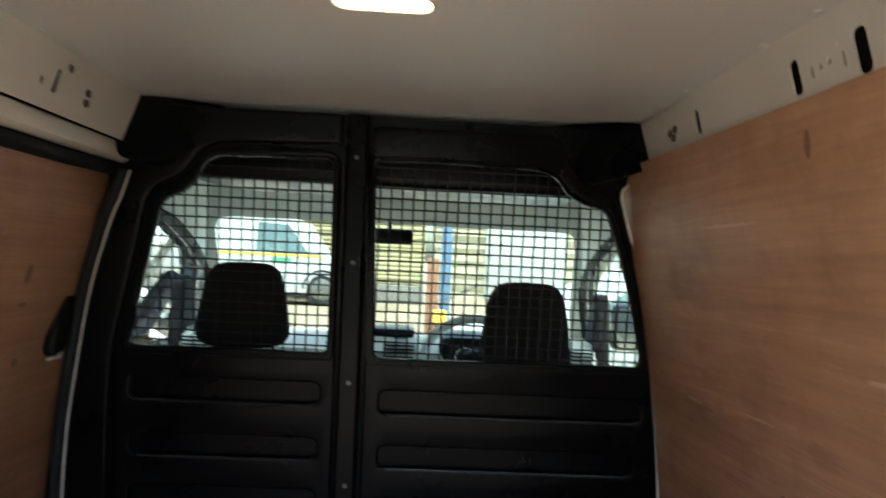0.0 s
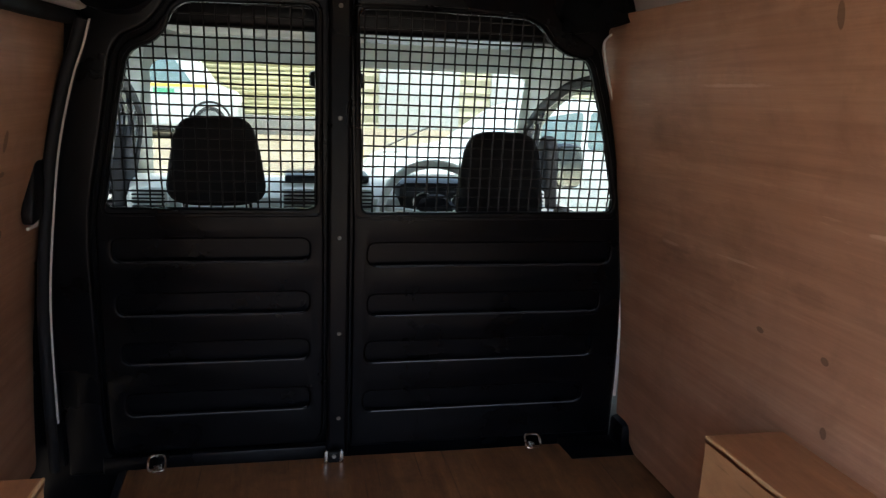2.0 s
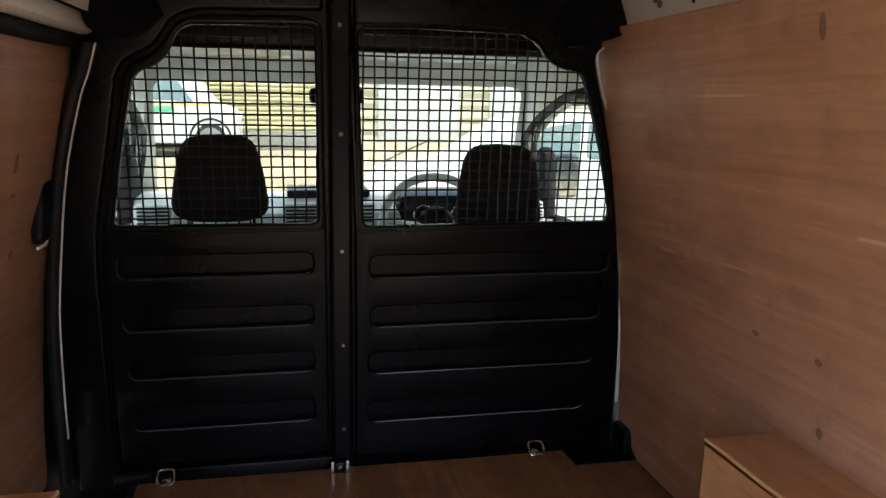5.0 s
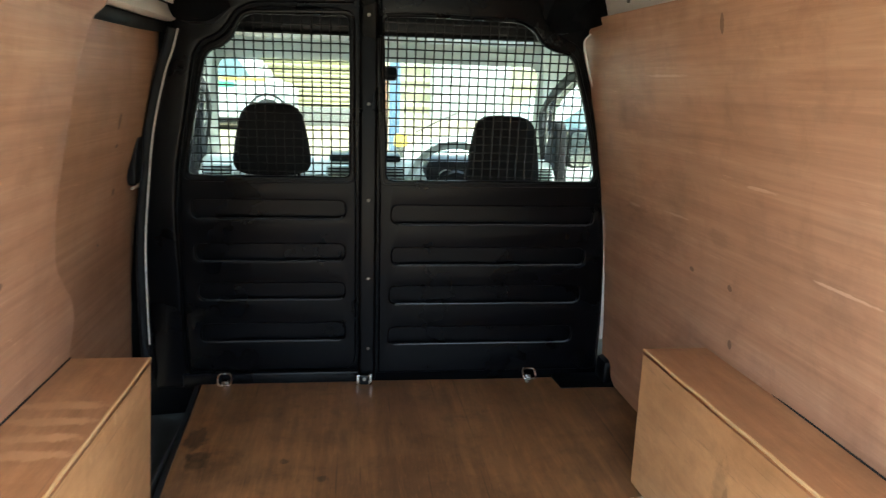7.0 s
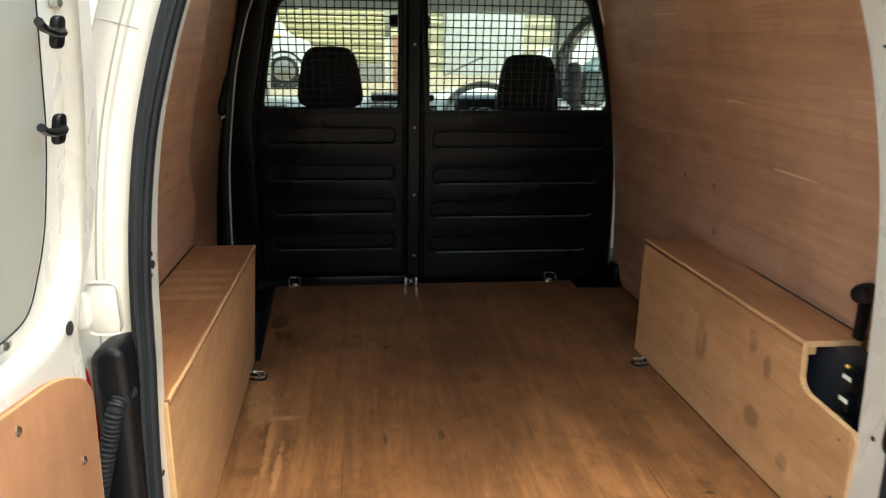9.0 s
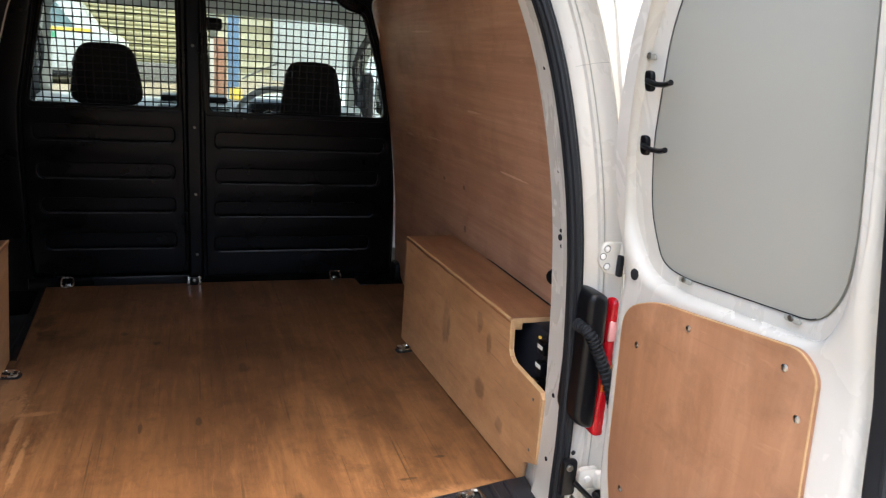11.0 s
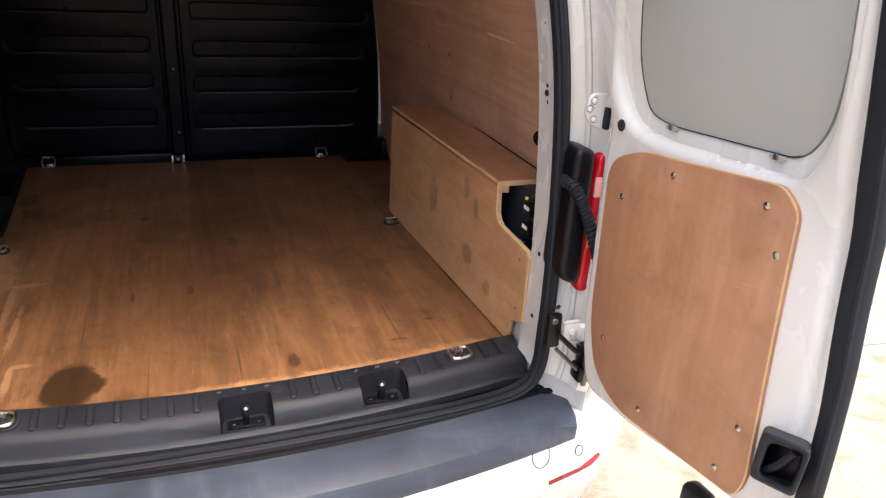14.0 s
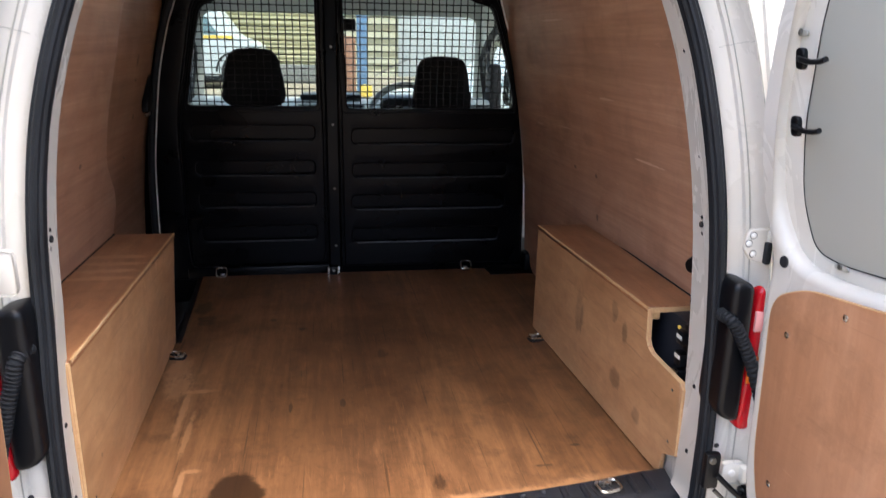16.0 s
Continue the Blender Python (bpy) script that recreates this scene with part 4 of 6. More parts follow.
def opening():
    pts = [(0, 0, 0.549)] + [(x, 0, z) for x, z in SIDE] + [(0, 0, 1.778)]
    half = smooth_line(pts, 6)
    half = [(p.x, rim_y(p.x, p.z), p.z) for p in half]
    lefter = lambda z: 0.016 * max(0.0, min(1.0, (z - 1.05) / 0.33)) - 0.009
    other = [(-(x + lefter(z) * min(1.0, x / 0.5)), y, z) for x, y, z in reversed(half)][1:]
    half = [(x + 0.022 * min(1.0, x / 0.5), y, z) for x, y, z in half]
    loop = half + other            # from the sill up the right, over the roof and down the left
    start = [i for i, p in enumerate(half) if p[2] > 0.60][0]
    frame_line = loop[start:len(loop) - start]
    jamb = [(0.16, -0.096), (0.015, -0.095), (0.010, -0.090), (0.008, -0.045), (0.004, -0.012), (0.006, 0.004)]
    part("door_jamb", grid(swept(frame_line, jamb)), M_PAINT, van, "white painted jamb")
    gutter = [(0.010, 0.0), (0.024, 0.006), (0.037, 0.018), (0.048, 0.022), (0.050, 0.030), (0.060, 0.036), (0.068, 0.050), (0.073, 0.070), (0.100, 0.076), (0.106, 0.072), (0.112, 0.078), (0.136, 0.080)]
    part("gutter", grid(swept(frame_line, gutter)), M_PAINT, van, "white painted gutter")
    seal = [(0.008 + 0.0125 * math.cos(a) * (1 + 0.10 * math.cos(9 * a)), 0.012 + 0.015 * math.sin(a) * (1 + 0.10 * math.cos(9 * a))) for a in (2 * math.pi * k / 36 for k in range(36))]
    s = part("opening_seal", grid(swept(loop, seal), True), M_RUBBER, van, "black rubber door seal")
    lip = [(-0.0045, 0.008), (-0.005, -0.001), (0.0, -0.005), (0.008, -0.003)]
    part("seal_lip", grid(swept(loop, lip)), M_RUBBER, s)
    low = [p for p in loop[:len(half)] if p[2] < 0.60 and p[0] >= 0]
    low = [(-x, y, z) for x, y, z in reversed(low)][:-1] + low
    for o, d, r in ((0.021, 0.010, 0.0035), (0.028, 0.004, 0.0035), (-0.006, 0.016, 0.003)):
        ridge = [(o + r * math.cos(a), d + r * math.sin(a)) for a in (2 * math.pi * k / 8 for k in range(8))]
        part("seal_ridge", grid(swept(low, ridge), True), M_RIDGE, s)
    # thin grey beads draw the shade lines along the steps of the gutter
    for o, d in ((0.0555, 0.0345), (0.0735, 0.0725), (0.103, 0.0755)):
        bead = [(o + 0.0013 * math.cos(a), d + 0.0013 * math.sin(a)) for a in (2 * math.pi * k / 6 for k in range(6))]
        part("gutter_shade_line", grid(swept(frame_line, bead), True), M_GREYPANEL, van, "fine grey bead drawn as the shade line of a gutter step")
    gut = swept(frame_line, gutter)
    for side in (1, -1):
        row = min((r for r in gut if r[0][0] * side > 0), key=lambda r: abs(r[0][2] - 1.50))
        part("seam", tube(bmesh.new(), [(x, y - 0.0008, z) for x, y, z in row[2:8]], 0.0005, 5), M_GREYPANEL, van, "fine panel seam")
    # small holes in the jambs
    for sx in (1, -1):
        for z, r in ((1.311, 0.004), (1.501, 0.004), (1.476, 0.002), (1.194, 0.004), (1.180, 0.0065), (1.163, 0.0045), (0.845, 0.005), (0.70, 0.005)) if sx > 0 else ((1.196, 0.004), (1.180, 0.0065), (1.164, 0.0045), (0.845, 0.005), (0.70, 0.005)):
            best = min(half, key=lambda p: abs(p[2] - z) + (5 if p[2] < 0.62 else 0))
            x, y = (best[0] if sx > 0 else best[0] - 0.022 + lefter(z)) + 0.0065, best[1] + 0.05
            part("hole", disc(bmesh.new(), (sx * (x + 0.002), y, z), (-sx, -0.2, 0), r, 0.002, 10), M_DARK, van)
    # corner columns behind the lamps
    for sx in (1, -1):
        o = [(sx * x, y) for x, y in ((0.66, -1.70), (0.70, -1.775), (0.80, -1.765), (0.872, -1.70), (0.872, -1.60))]
        bm = grid([[(x - sx * (max(0, z - 1.1) * 0.2), y + max(0, z - 0.9) * 0.04, z) for x, y in o] for z in (0.36, 0.6, 0.83)])
        part("corner_panel", bm, M_PAINT, van)
        bm = grid([[(x - sx * (max(0, z - 1.1) * 0.22), y + max(0, z - 0.9) * 0.04, z) for x, y in o] for z in (1.12, 1.3, 1.5, 1.7, 1.8)])
        part("corner_panel", bm, M_PAINT, van)
        bm = grid([[(sx * 0.62, -1.70, z), (sx * 0.665, -1.735, z), (sx * 0.70, -1.762, z)] for z in (0.42, 0.6, 0.8, 1.0, 1.2)])
        part("lower_jamb", bm, M_PAINT, van)
        if sx > 0:
            leaf = rounded([(0.596, 1.172, 0.006), (0.602, 1.209, 0.012), (0.642, 1.209, 0.004), (0.642, 1.146, 0.006), (0.612, 1.150, 0.012)], 0.006)
            hg = part("upper_hinge", plate([leaf], 0.010, 0.003, lambda c: Vector((c[0], -1.779 - c[2], c[1]))), M_PAINT, van, "white painted door hinge")
            part("knuckle", tube(bmesh.new(), [(0.646, -1.786, z) for z in (1.150, 1.152, 1.204, 1.206)], [0.008, 0.010, 0.010, 0.008], 14), M_PAINT, hg)
            part("stop", boxes(((0.632, -1.796, 1.146), (0.642, -1.783, 1.186), 0.003)), M_RUBBER, hg, "black rubber hinge stop")
            for x, z in ((0.610, 1.197), (0.603, 1.183), (0.613, 1.164)):
                part("bolt", disc(bmesh.new(), (x, -1.784, z), (0, -1, 0), 0.0052, 0.002, 12, 0.001), M_PRIMED, hg)
                part("washer", tube(bmesh.new(), [(x + 0.0062 * math.cos(t), -1.7842, z + 0.0062 * math.sin(t)) for t in (2 * math.pi * k / 16 for k in range(16))], 0.0007, 5, True), M_GREYDARK, hg)
        else:
            part("upper_hinge", boxes(((-0.614, -1.784, 1.132), (-0.572, -1.774, 1.202), 0.010), ((-0.630, -1.80, 1.142), (-0.606, -1.765, 1.192), 0.010)), M_PAINT, van, "white painted door hinge")
        # check strap: bracket, two rods, black box; hinge plate beside it
        f = lambda c: Vector((sx * c[0], c[1], c[2]))
        st = part("check_strap", boxes(((0.580, -1.786, 0.693), (0.611, -1.768, 0.769), 0.006), f=f), M_BLACK, van, "black door check strap")
        part("bolt", disc(bmesh.new(), f((0.591, -1.786, 0.757)), (0, -1, 0), 0.007, 0.005, 10), M_STEEL, st)
        hook = smooth_line([(0.606, -1.785, 0.723), (0.622, -1.796, 0.707), (0.642, -1.800, 0.688), (0.650, -1.800, 0.684), (0.653, -1.798, 0.692), (0.647, -1.796, 0.699)], 5)
        part("link", tube(bmesh.new(), [f(p) for p in hook], 0.0055, 8), M_BLACK, st)
        part("link", tube(bmesh.new(), [f(p) for p in ((0.604, -1.784, 0.690), (0.630, -1.792, 0.664), (0.653, -1.797, 0.641))], 0.0042, 8), M_STEEL, st, "bright steel rod")
        part("stop_block", boxes(((0.652, -1.81, 0.612), (0.691, -1.772, 0.650), 0.006), ((0.658, -1.805, 0.644), (0.684, -1.772, 0.692), 0.008), f=f), M_BLACK, st)
        part("pin", disc(bmesh.new(), f((0.668, -1.806, 0.606)), (0, 0, 1), 0.006, 0.090, 10), M_STEEL, st)
        lh = part("lower_hinge", boxes(((0.621, -1.777, 0.693), (0.670, -1.763, 0.741), 0.012), ((0.655, -1.79, 0.700), (0.674, -1.765, 0.735), 0.006), f=f), M_PAINT, van, "white painted door hinge")
        part("bolt", disc(bmesh.new(), f((0.640, -1.777, 0.720)), (0, -1, 0), 0.007, 0.004, 10), M_PRIMED, lh)
        part("hole", disc(bmesh.new(), f((0.607, -1.7665, 0.777)), (0, -1, 0), 0.005, 0.002, 10), M_DARK, van)
        part("jamb_foot", boxes(((0.621, -1.71, 0.55), (0.627, -1.53, 0.72), 0.002), f=lambda c: Vector((sx * c[0], c[1], c[2]))), M_PAINT, van)


opening()


def tail_lamp(s):
    t = empty("tail_lamp", (s * 0.68, -1.76, 0.96), "red tail lamp in a black housing", "tail lamp", "tail lamps")
    m = lambda c: Vector((s * (c[0] + (0.010 if s > 0 else -0.012)), c[1], c[2]))
    e = 0.006 if s > 0 else 0.008
    part("housing", plate([rounded([(0.592, 0.835), (0.634 + e, 0.815), (0.630 + e, 1.100), (0.592, 1.104)], 0.025)], 0.085, 0.012, lambda c: m((c[0], -1.7225 - c[2], c[1])), 3), M_BLACK, t)
    part("lens", plate([rounded([(0.632 + e, 0.797), (0.80, 0.808), (0.77, 1.11), (0.639 + e, 1.092)], 0.02)], 0.07, 0.012, lambda c: m((c[0], -1.725 - c[2] + max(0, c[0] - 0.70) * 0.4, c[1])), 3), M_RED, t, "red lens")
    part("reversing_window", boxes(((0.644, -1.7615, 1.005), (0.70, -1.755, 1.045), 0.002), f=m), M_PINK, t, "clear window")
    part("indicator_window", boxes(((0.644, -1.7615, 0.90), (0.70, -1.755, 0.955), 0.002), f=m), M_ORANGE, t, "orange window")
    route = ((0.596, -1.735, 1.036), (0.604, -1.768, 1.030), (0.624, -1.775, 0.996), (0.645, -1.78, 0.951), (0.667, -1.785, 0.892), (0.676, -1.79, 0.856), (0.680, -1.792, 0.83)) if s > 0 else ((0.588, -1.735, 1.030), (0.596, -1.768, 1.022), (0.605, -1.772, 0.988), (0.615, -1.778, 0.950), (0.624, -1.782, 0.911), (0.634, -1.787, 0.87), (0.642, -1.79, 0.83))
    line = smooth_line(route, 22)
    rad = [0.0112 + 0.0016 * (1 if i % 4 in (1, 2) else -1) for i in range(len(line))]
    h = tube(bmesh.new(), [(s * p.x, p.y, p.z) for p in line], rad, 12)
    thing("cable_hose", h, M_RUBBER, "black corrugated cable hose between body and door", "hose", "cable hoses")


tail_lamp(1)
tail_lamp(-1)


def lashing_ring(x, y, z, turn=0.0, label="bright zinc lashing ring in a recess", dish=True, rise=0.1, size=1.0):
    r = empty("lashing_ring", (x, y, z), label, "lashing ring", "lashing rings")
    c0, s0 = math.cos(radians(turn)), math.sin(radians(turn))
    m = lambda c: Vector((x + (c[0] * c0 - c[1] * s0) * size, y + (c[0] * s0 + c[1] * c0) * size, z + c[2]))
    if dish:
        part("dish", plate([rounded([(-0.034, -0.024), (0.034, -0.024), (0.034, 0.024), (-0.034, 0.024)], 0.016)], 0.003, 0.001, lambda c: m((c[0], c[1], 0.0015 + c[2]))), M_DARK, r)
    loop = [(px, py, 0.008 + rise * (py + 0.018)) for px, py in rounded([(-0.026, -0.018), (0.026, -0.018), (0.026, 0.018), (-0.026, 0.018)], 0.014, 5)]
    part("ring", tube(bmesh.new(), [m(p) for p in loop], 0.0036, 8, True), M_CHROME, r)
    part("bracket", boxes(((-0.012, 0.004, 0.001), (0.012, 0.022, 0.013), 0.003), f=m), M_CHROME, r)
    return r


for x, y, z, tn in ((-0.528, -0.045, F + 0.001, 0), (0.462, -0.048, F + 0.001, 0), (0.546, -0.795, F + 0.0005, 8), (-0.564, -0.80, F + 0.0005, -8)):
    front = y > -0.1
    lashing_ring(x, y, z, tn, "bright zinc lashing ring on the plywood floor", not front, 0.75 if front else 0.1, 0.8 if front else 0.76)


def floor_bracket():
    b = empty("floor_bracket", (-0.087, -0.04, F), "small bright steel bracket under the bulkhead post", "bracket")
    for x in (-0.107, -0.067):
        part("plate", boxes(((x - 0.005, -0.062, F), (x + 0.005, -0.05, F + 0.035), 0.002)), M_CHROME, b)
    part("tongue", boxes(((-0.102, -0.06, F), (-0.072, -0.045, F + 0.03), 0.004)), M_BLACK, b)
    part("stud", disc(bmesh.new(), (-0.087, -0.06, F + 0.02), (0, -1, 0.2), 0.006, 0.006, 8), M_STEEL, b)


floor_bracket()

# ---- sill, bumper ----
def bow(x, y, k=0.135):
    return y + k * x * x


SILL = [(-1.622, 0.581), (-1.628, 0.599), (-1.637, 0.605), (-1.698, 0.603), (-1.712, 0.599), (-1.721, 0.587), (-1.727, 0.566), (-1.731, 0.561), (-1.735, 0.559), (-1.737, 0.546)]
POCKETS = (-0.004, 0.270)


def sill():
    s = empty("sill_trim", (0, -1.66, 0.57), "black grained plastic loading sill with ribs and two latch pockets", "sill trim")
    arc = [0.0]
    for a, b in zip(SILL, SILL[1:]):
        arc.append(arc[-1] + math.dist(a, b))

    def on(x, t, w=0.0):
        """A place on the sill's bowed skin: across the van, along the profile, above it."""
        i = max(0, min(len(SILL) - 2, sum(1 for q in arc if q <= t) - 1))
        k = (t - arc[i]) / (arc[i + 1] - arc[i])
        (ya, za), (yb, zb) = SILL[i], SILL[i + 1]
        ln = math.dist((ya, za), (yb, zb))
        n = ((zb - za) / ln, (ya - yb) / ln)
        y, z = ya + (yb - ya) * k + n[0] * w, za + (zb - za) * k + n[1] * w
        drop = 0.012 * max(0, abs(x) - 0.56) / 0.05 * (1 if t > 0.03 else 0.3)
        return Vector((x, bow(x, y, 0.165), z - drop))

    t0, t1 = arc[2] + 0.026, arc[6] - 0.002
    holes = [rounded([(p - 0.050, t0 + 0.003), (p + 0.050, t0 - 0.003), (p + 0.050, t1, 0.004), (p - 0.050, t1, 0.004)], 0.018, 6) for p in POCKETS]
    bm = plate([[(-0.604, 0), (0.612, 0), (0.612, arc[-1]), (-0.604, arc[-1])]] + holes, 0.003, 0.0)
    for t in arc[1:-1]:
        bmesh.ops.bisect_plane(bm, geom=bm.verts[:] + bm.edges[:] + bm.faces[:], plane_co=(0, t, 0), plane_no=(0, 1, 0))
    for k in range(29):
        bmesh.ops.bisect_plane(bm, geom=bm.verts[:] + bm.edges[:] + bm.faces[:], plane_co=(-0.56 + 0.04 * k, 0, 0), plane_no=(1, 0, 0))
    for v in bm.verts:
        v.co = on(v.co.x, min(max(v.co.y, 0.0), arc[-1] - 1e-6), v.co.z)
    part("cover", bm, M_SILL, s)
    for p, hole in zip(POCKETS, holes):
        top = [on(x, t) for x, t in hole]
        deep = [Vector((p + (q.x - p) * 0.90, q.y * 0.97 + bow(p, -1.70, 0.165) * 0.03, 0.553)) for q in top]
        rim = [Vector((q.x, q.y, q.z - 0.003)) for q in top]
        bm = grid([top, rim, deep], True)
        bm.verts.ensure_lookup_table()
        bm.faces.new(bm.verts[-len(top):])
        k = part("latch_pocket", bm, M_SILL, s)
        yc = bow(p, -1.690, 0.165)
        part("striker_pin", tube(bmesh.new(), [(p, yc, z) for z in (0.552, 0.580, 0.582, 0.592, 0.596)], [0.0062, 0.0062, 0.0078, 0.0078, 0.004], 12), M_STEEL, k, "steel striker pin")
        part("bracket", boxes(((p - 0.006, yc - 0.006, 0.552), (p + 0.006, yc + 0.012, 0.580), 0.002), ((p - 0.036, yc - 0.012, 0.551), (p + 0.036, yc + 0.016, 0.557), 0.003)), M_BLACK, k)
        for d in (-0.024, 0.024):
            part("bolt", disc(bmesh.new(), (p + d, yc + 0.002, 0.556), (0, 0, 1), 0.007, 0.004, 10), M_BLACK, k)

    def rib(x, ta, tb):
        o = rounded([(x - 0.0075, ta), (x + 0.0075, ta), (x + 0.0075, tb), (x - 0.0075, tb)], 0.007, 4)
        part("rib", plate([o], 0.012, 0.005, lambda c: on(c[0], c[1], c[2])), M_SILL, s)

    for x in [-0.092 - 0.046 * k for k in range(10)] + [0.088, 0.132, 0.178, 0.36, 0.405, 0.515, 0.555]:
        if abs(x + 0.424) > 0.05:
            rib(x, arc[2] + 0.002, arc[3] + 0.004)
    for x in (-0.05, -0.004, 0.042, 0.224, 0.270, 0.316):
        rib(x, arc[2] + 0.002, arc[2] + 0.016)
    for x in (-0.070, 0.060, 0.198, 0.334):
        q = on(x, arc[2] + 0.028)
        part("stud", tube(bmesh.new(), [(q.x + 0.009 * math.cos(a), q.y + 0.009 * math.sin(a), q.z + 0.001) for a in (2 * math.pi * i / 16 for i in range(16))], 0.0012, 5, True), M_SILL, s)
    for x, y, turn, size in ((-0.424, -1.646, -6, 0.98), (0.456, -1.638, 8, 0.96)):
        lashing_ring(x, y, 0.6045, turn, "bright zinc lashing ring let into the black sill", size=size)
    # rubber strips between sill and bumper
    strip = empty("bumper_seal", (0, -1.775, 0.525), "black rubber strip along the bumper top", "seal")
    for dy, z, r in ((-1.764, 0.538, 0.009), (-1.780, 0.536, 0.008)):
        part("lip", tube(bmesh.new(), [(x, bow(x, dy, 0.15), z) for x in [-0.66 + 0.06 * k for k in range(23)]], r, 8), M_RIDGE, strip)


sill()


def bumper():
    b = empty("rear_bumper", (0, -1.85, 0.40), "white rear bumper with a worn dark grey step pad", "bumper")
    k = 0.16
    xs = [-0.67 + 0.067 * i for i in range(21)]
    pad = [(-1.778, 0.520), (-1.784, 0.540), (-1.81, 0.545), (-1.868, 0.541), (-1.893, 0.532), (-1.904, 0.512), (-1.906, 0.494)]
    part("step_pad", solid([[(x * (1.0 + 0.04 * (1 - j / 3)), bow(x, y, k), z - 0.02 * max(0, abs(x) - 0.6) / 0.07 * (1 if abs(x) > 0.65 else 0.2)) for j, (y, z) in enumerate(pad)] for x in xs], 0.02, (0, 0.2, -1)), M_PAD, b, "worn dark grey plastic step pad")
    skin = [(-1.80, 0.515), (-1.86, 0.515), (-1.890, 0.506), (-1.902, 0.488), (-1.918, 0.45), (-1.918, 0.38), (-1.900, 0.30), (-1.86, 0.24)]
    wide = []
    for x in [-0.86, -0.84, -0.80] + [-0.74 + 0.074 * i for i in range(21)] + [0.80, 0.84, 0.86]:
        over = max(0, abs(x) - 0.68)
        wide.append([(x, bow(x, y, k) + over ** 2 * 5.0, z - (0.0 if over == 0 else 0.012)) for y, z in skin])
    part("skin", solid(wide, 0.012, (0, 1, 0)), M_PAINT, b)
    for s in (1, -1):
        for x, z, dy, r in ((0.562, 0.482, -1.906, 0.022), (0.660, 0.466, -1.9125, 0.010)):
            y = bow(x, dy, k)
            ring = [(s * (x + r * math.cos(a)), y + 2 * k * x * r * math.cos(a) + 0.42 * r * math.sin(a), z + r * math.sin(a)) for a in (2 * math.pi * i / 24 for i in range(24))]
            part("sensor", tube(bmesh.new(), ring, 0.0008, 5, True), M_RUBBER, b, "round parking sensor")
        rows = [[(s * x, bow(x, -1.921, k) + max(0, x - 0.68) ** 2 * 5, z + 0.05 * (x - 0.6)) for z in (0.411, 0.419)] for x in (0.585, 0.62, 0.66, 0.70, 0.73)]
        part("reflector", solid(rows, 0.01, (0, 1, 0)), M_DARKRED, b, "red reflector strip")


bumper()

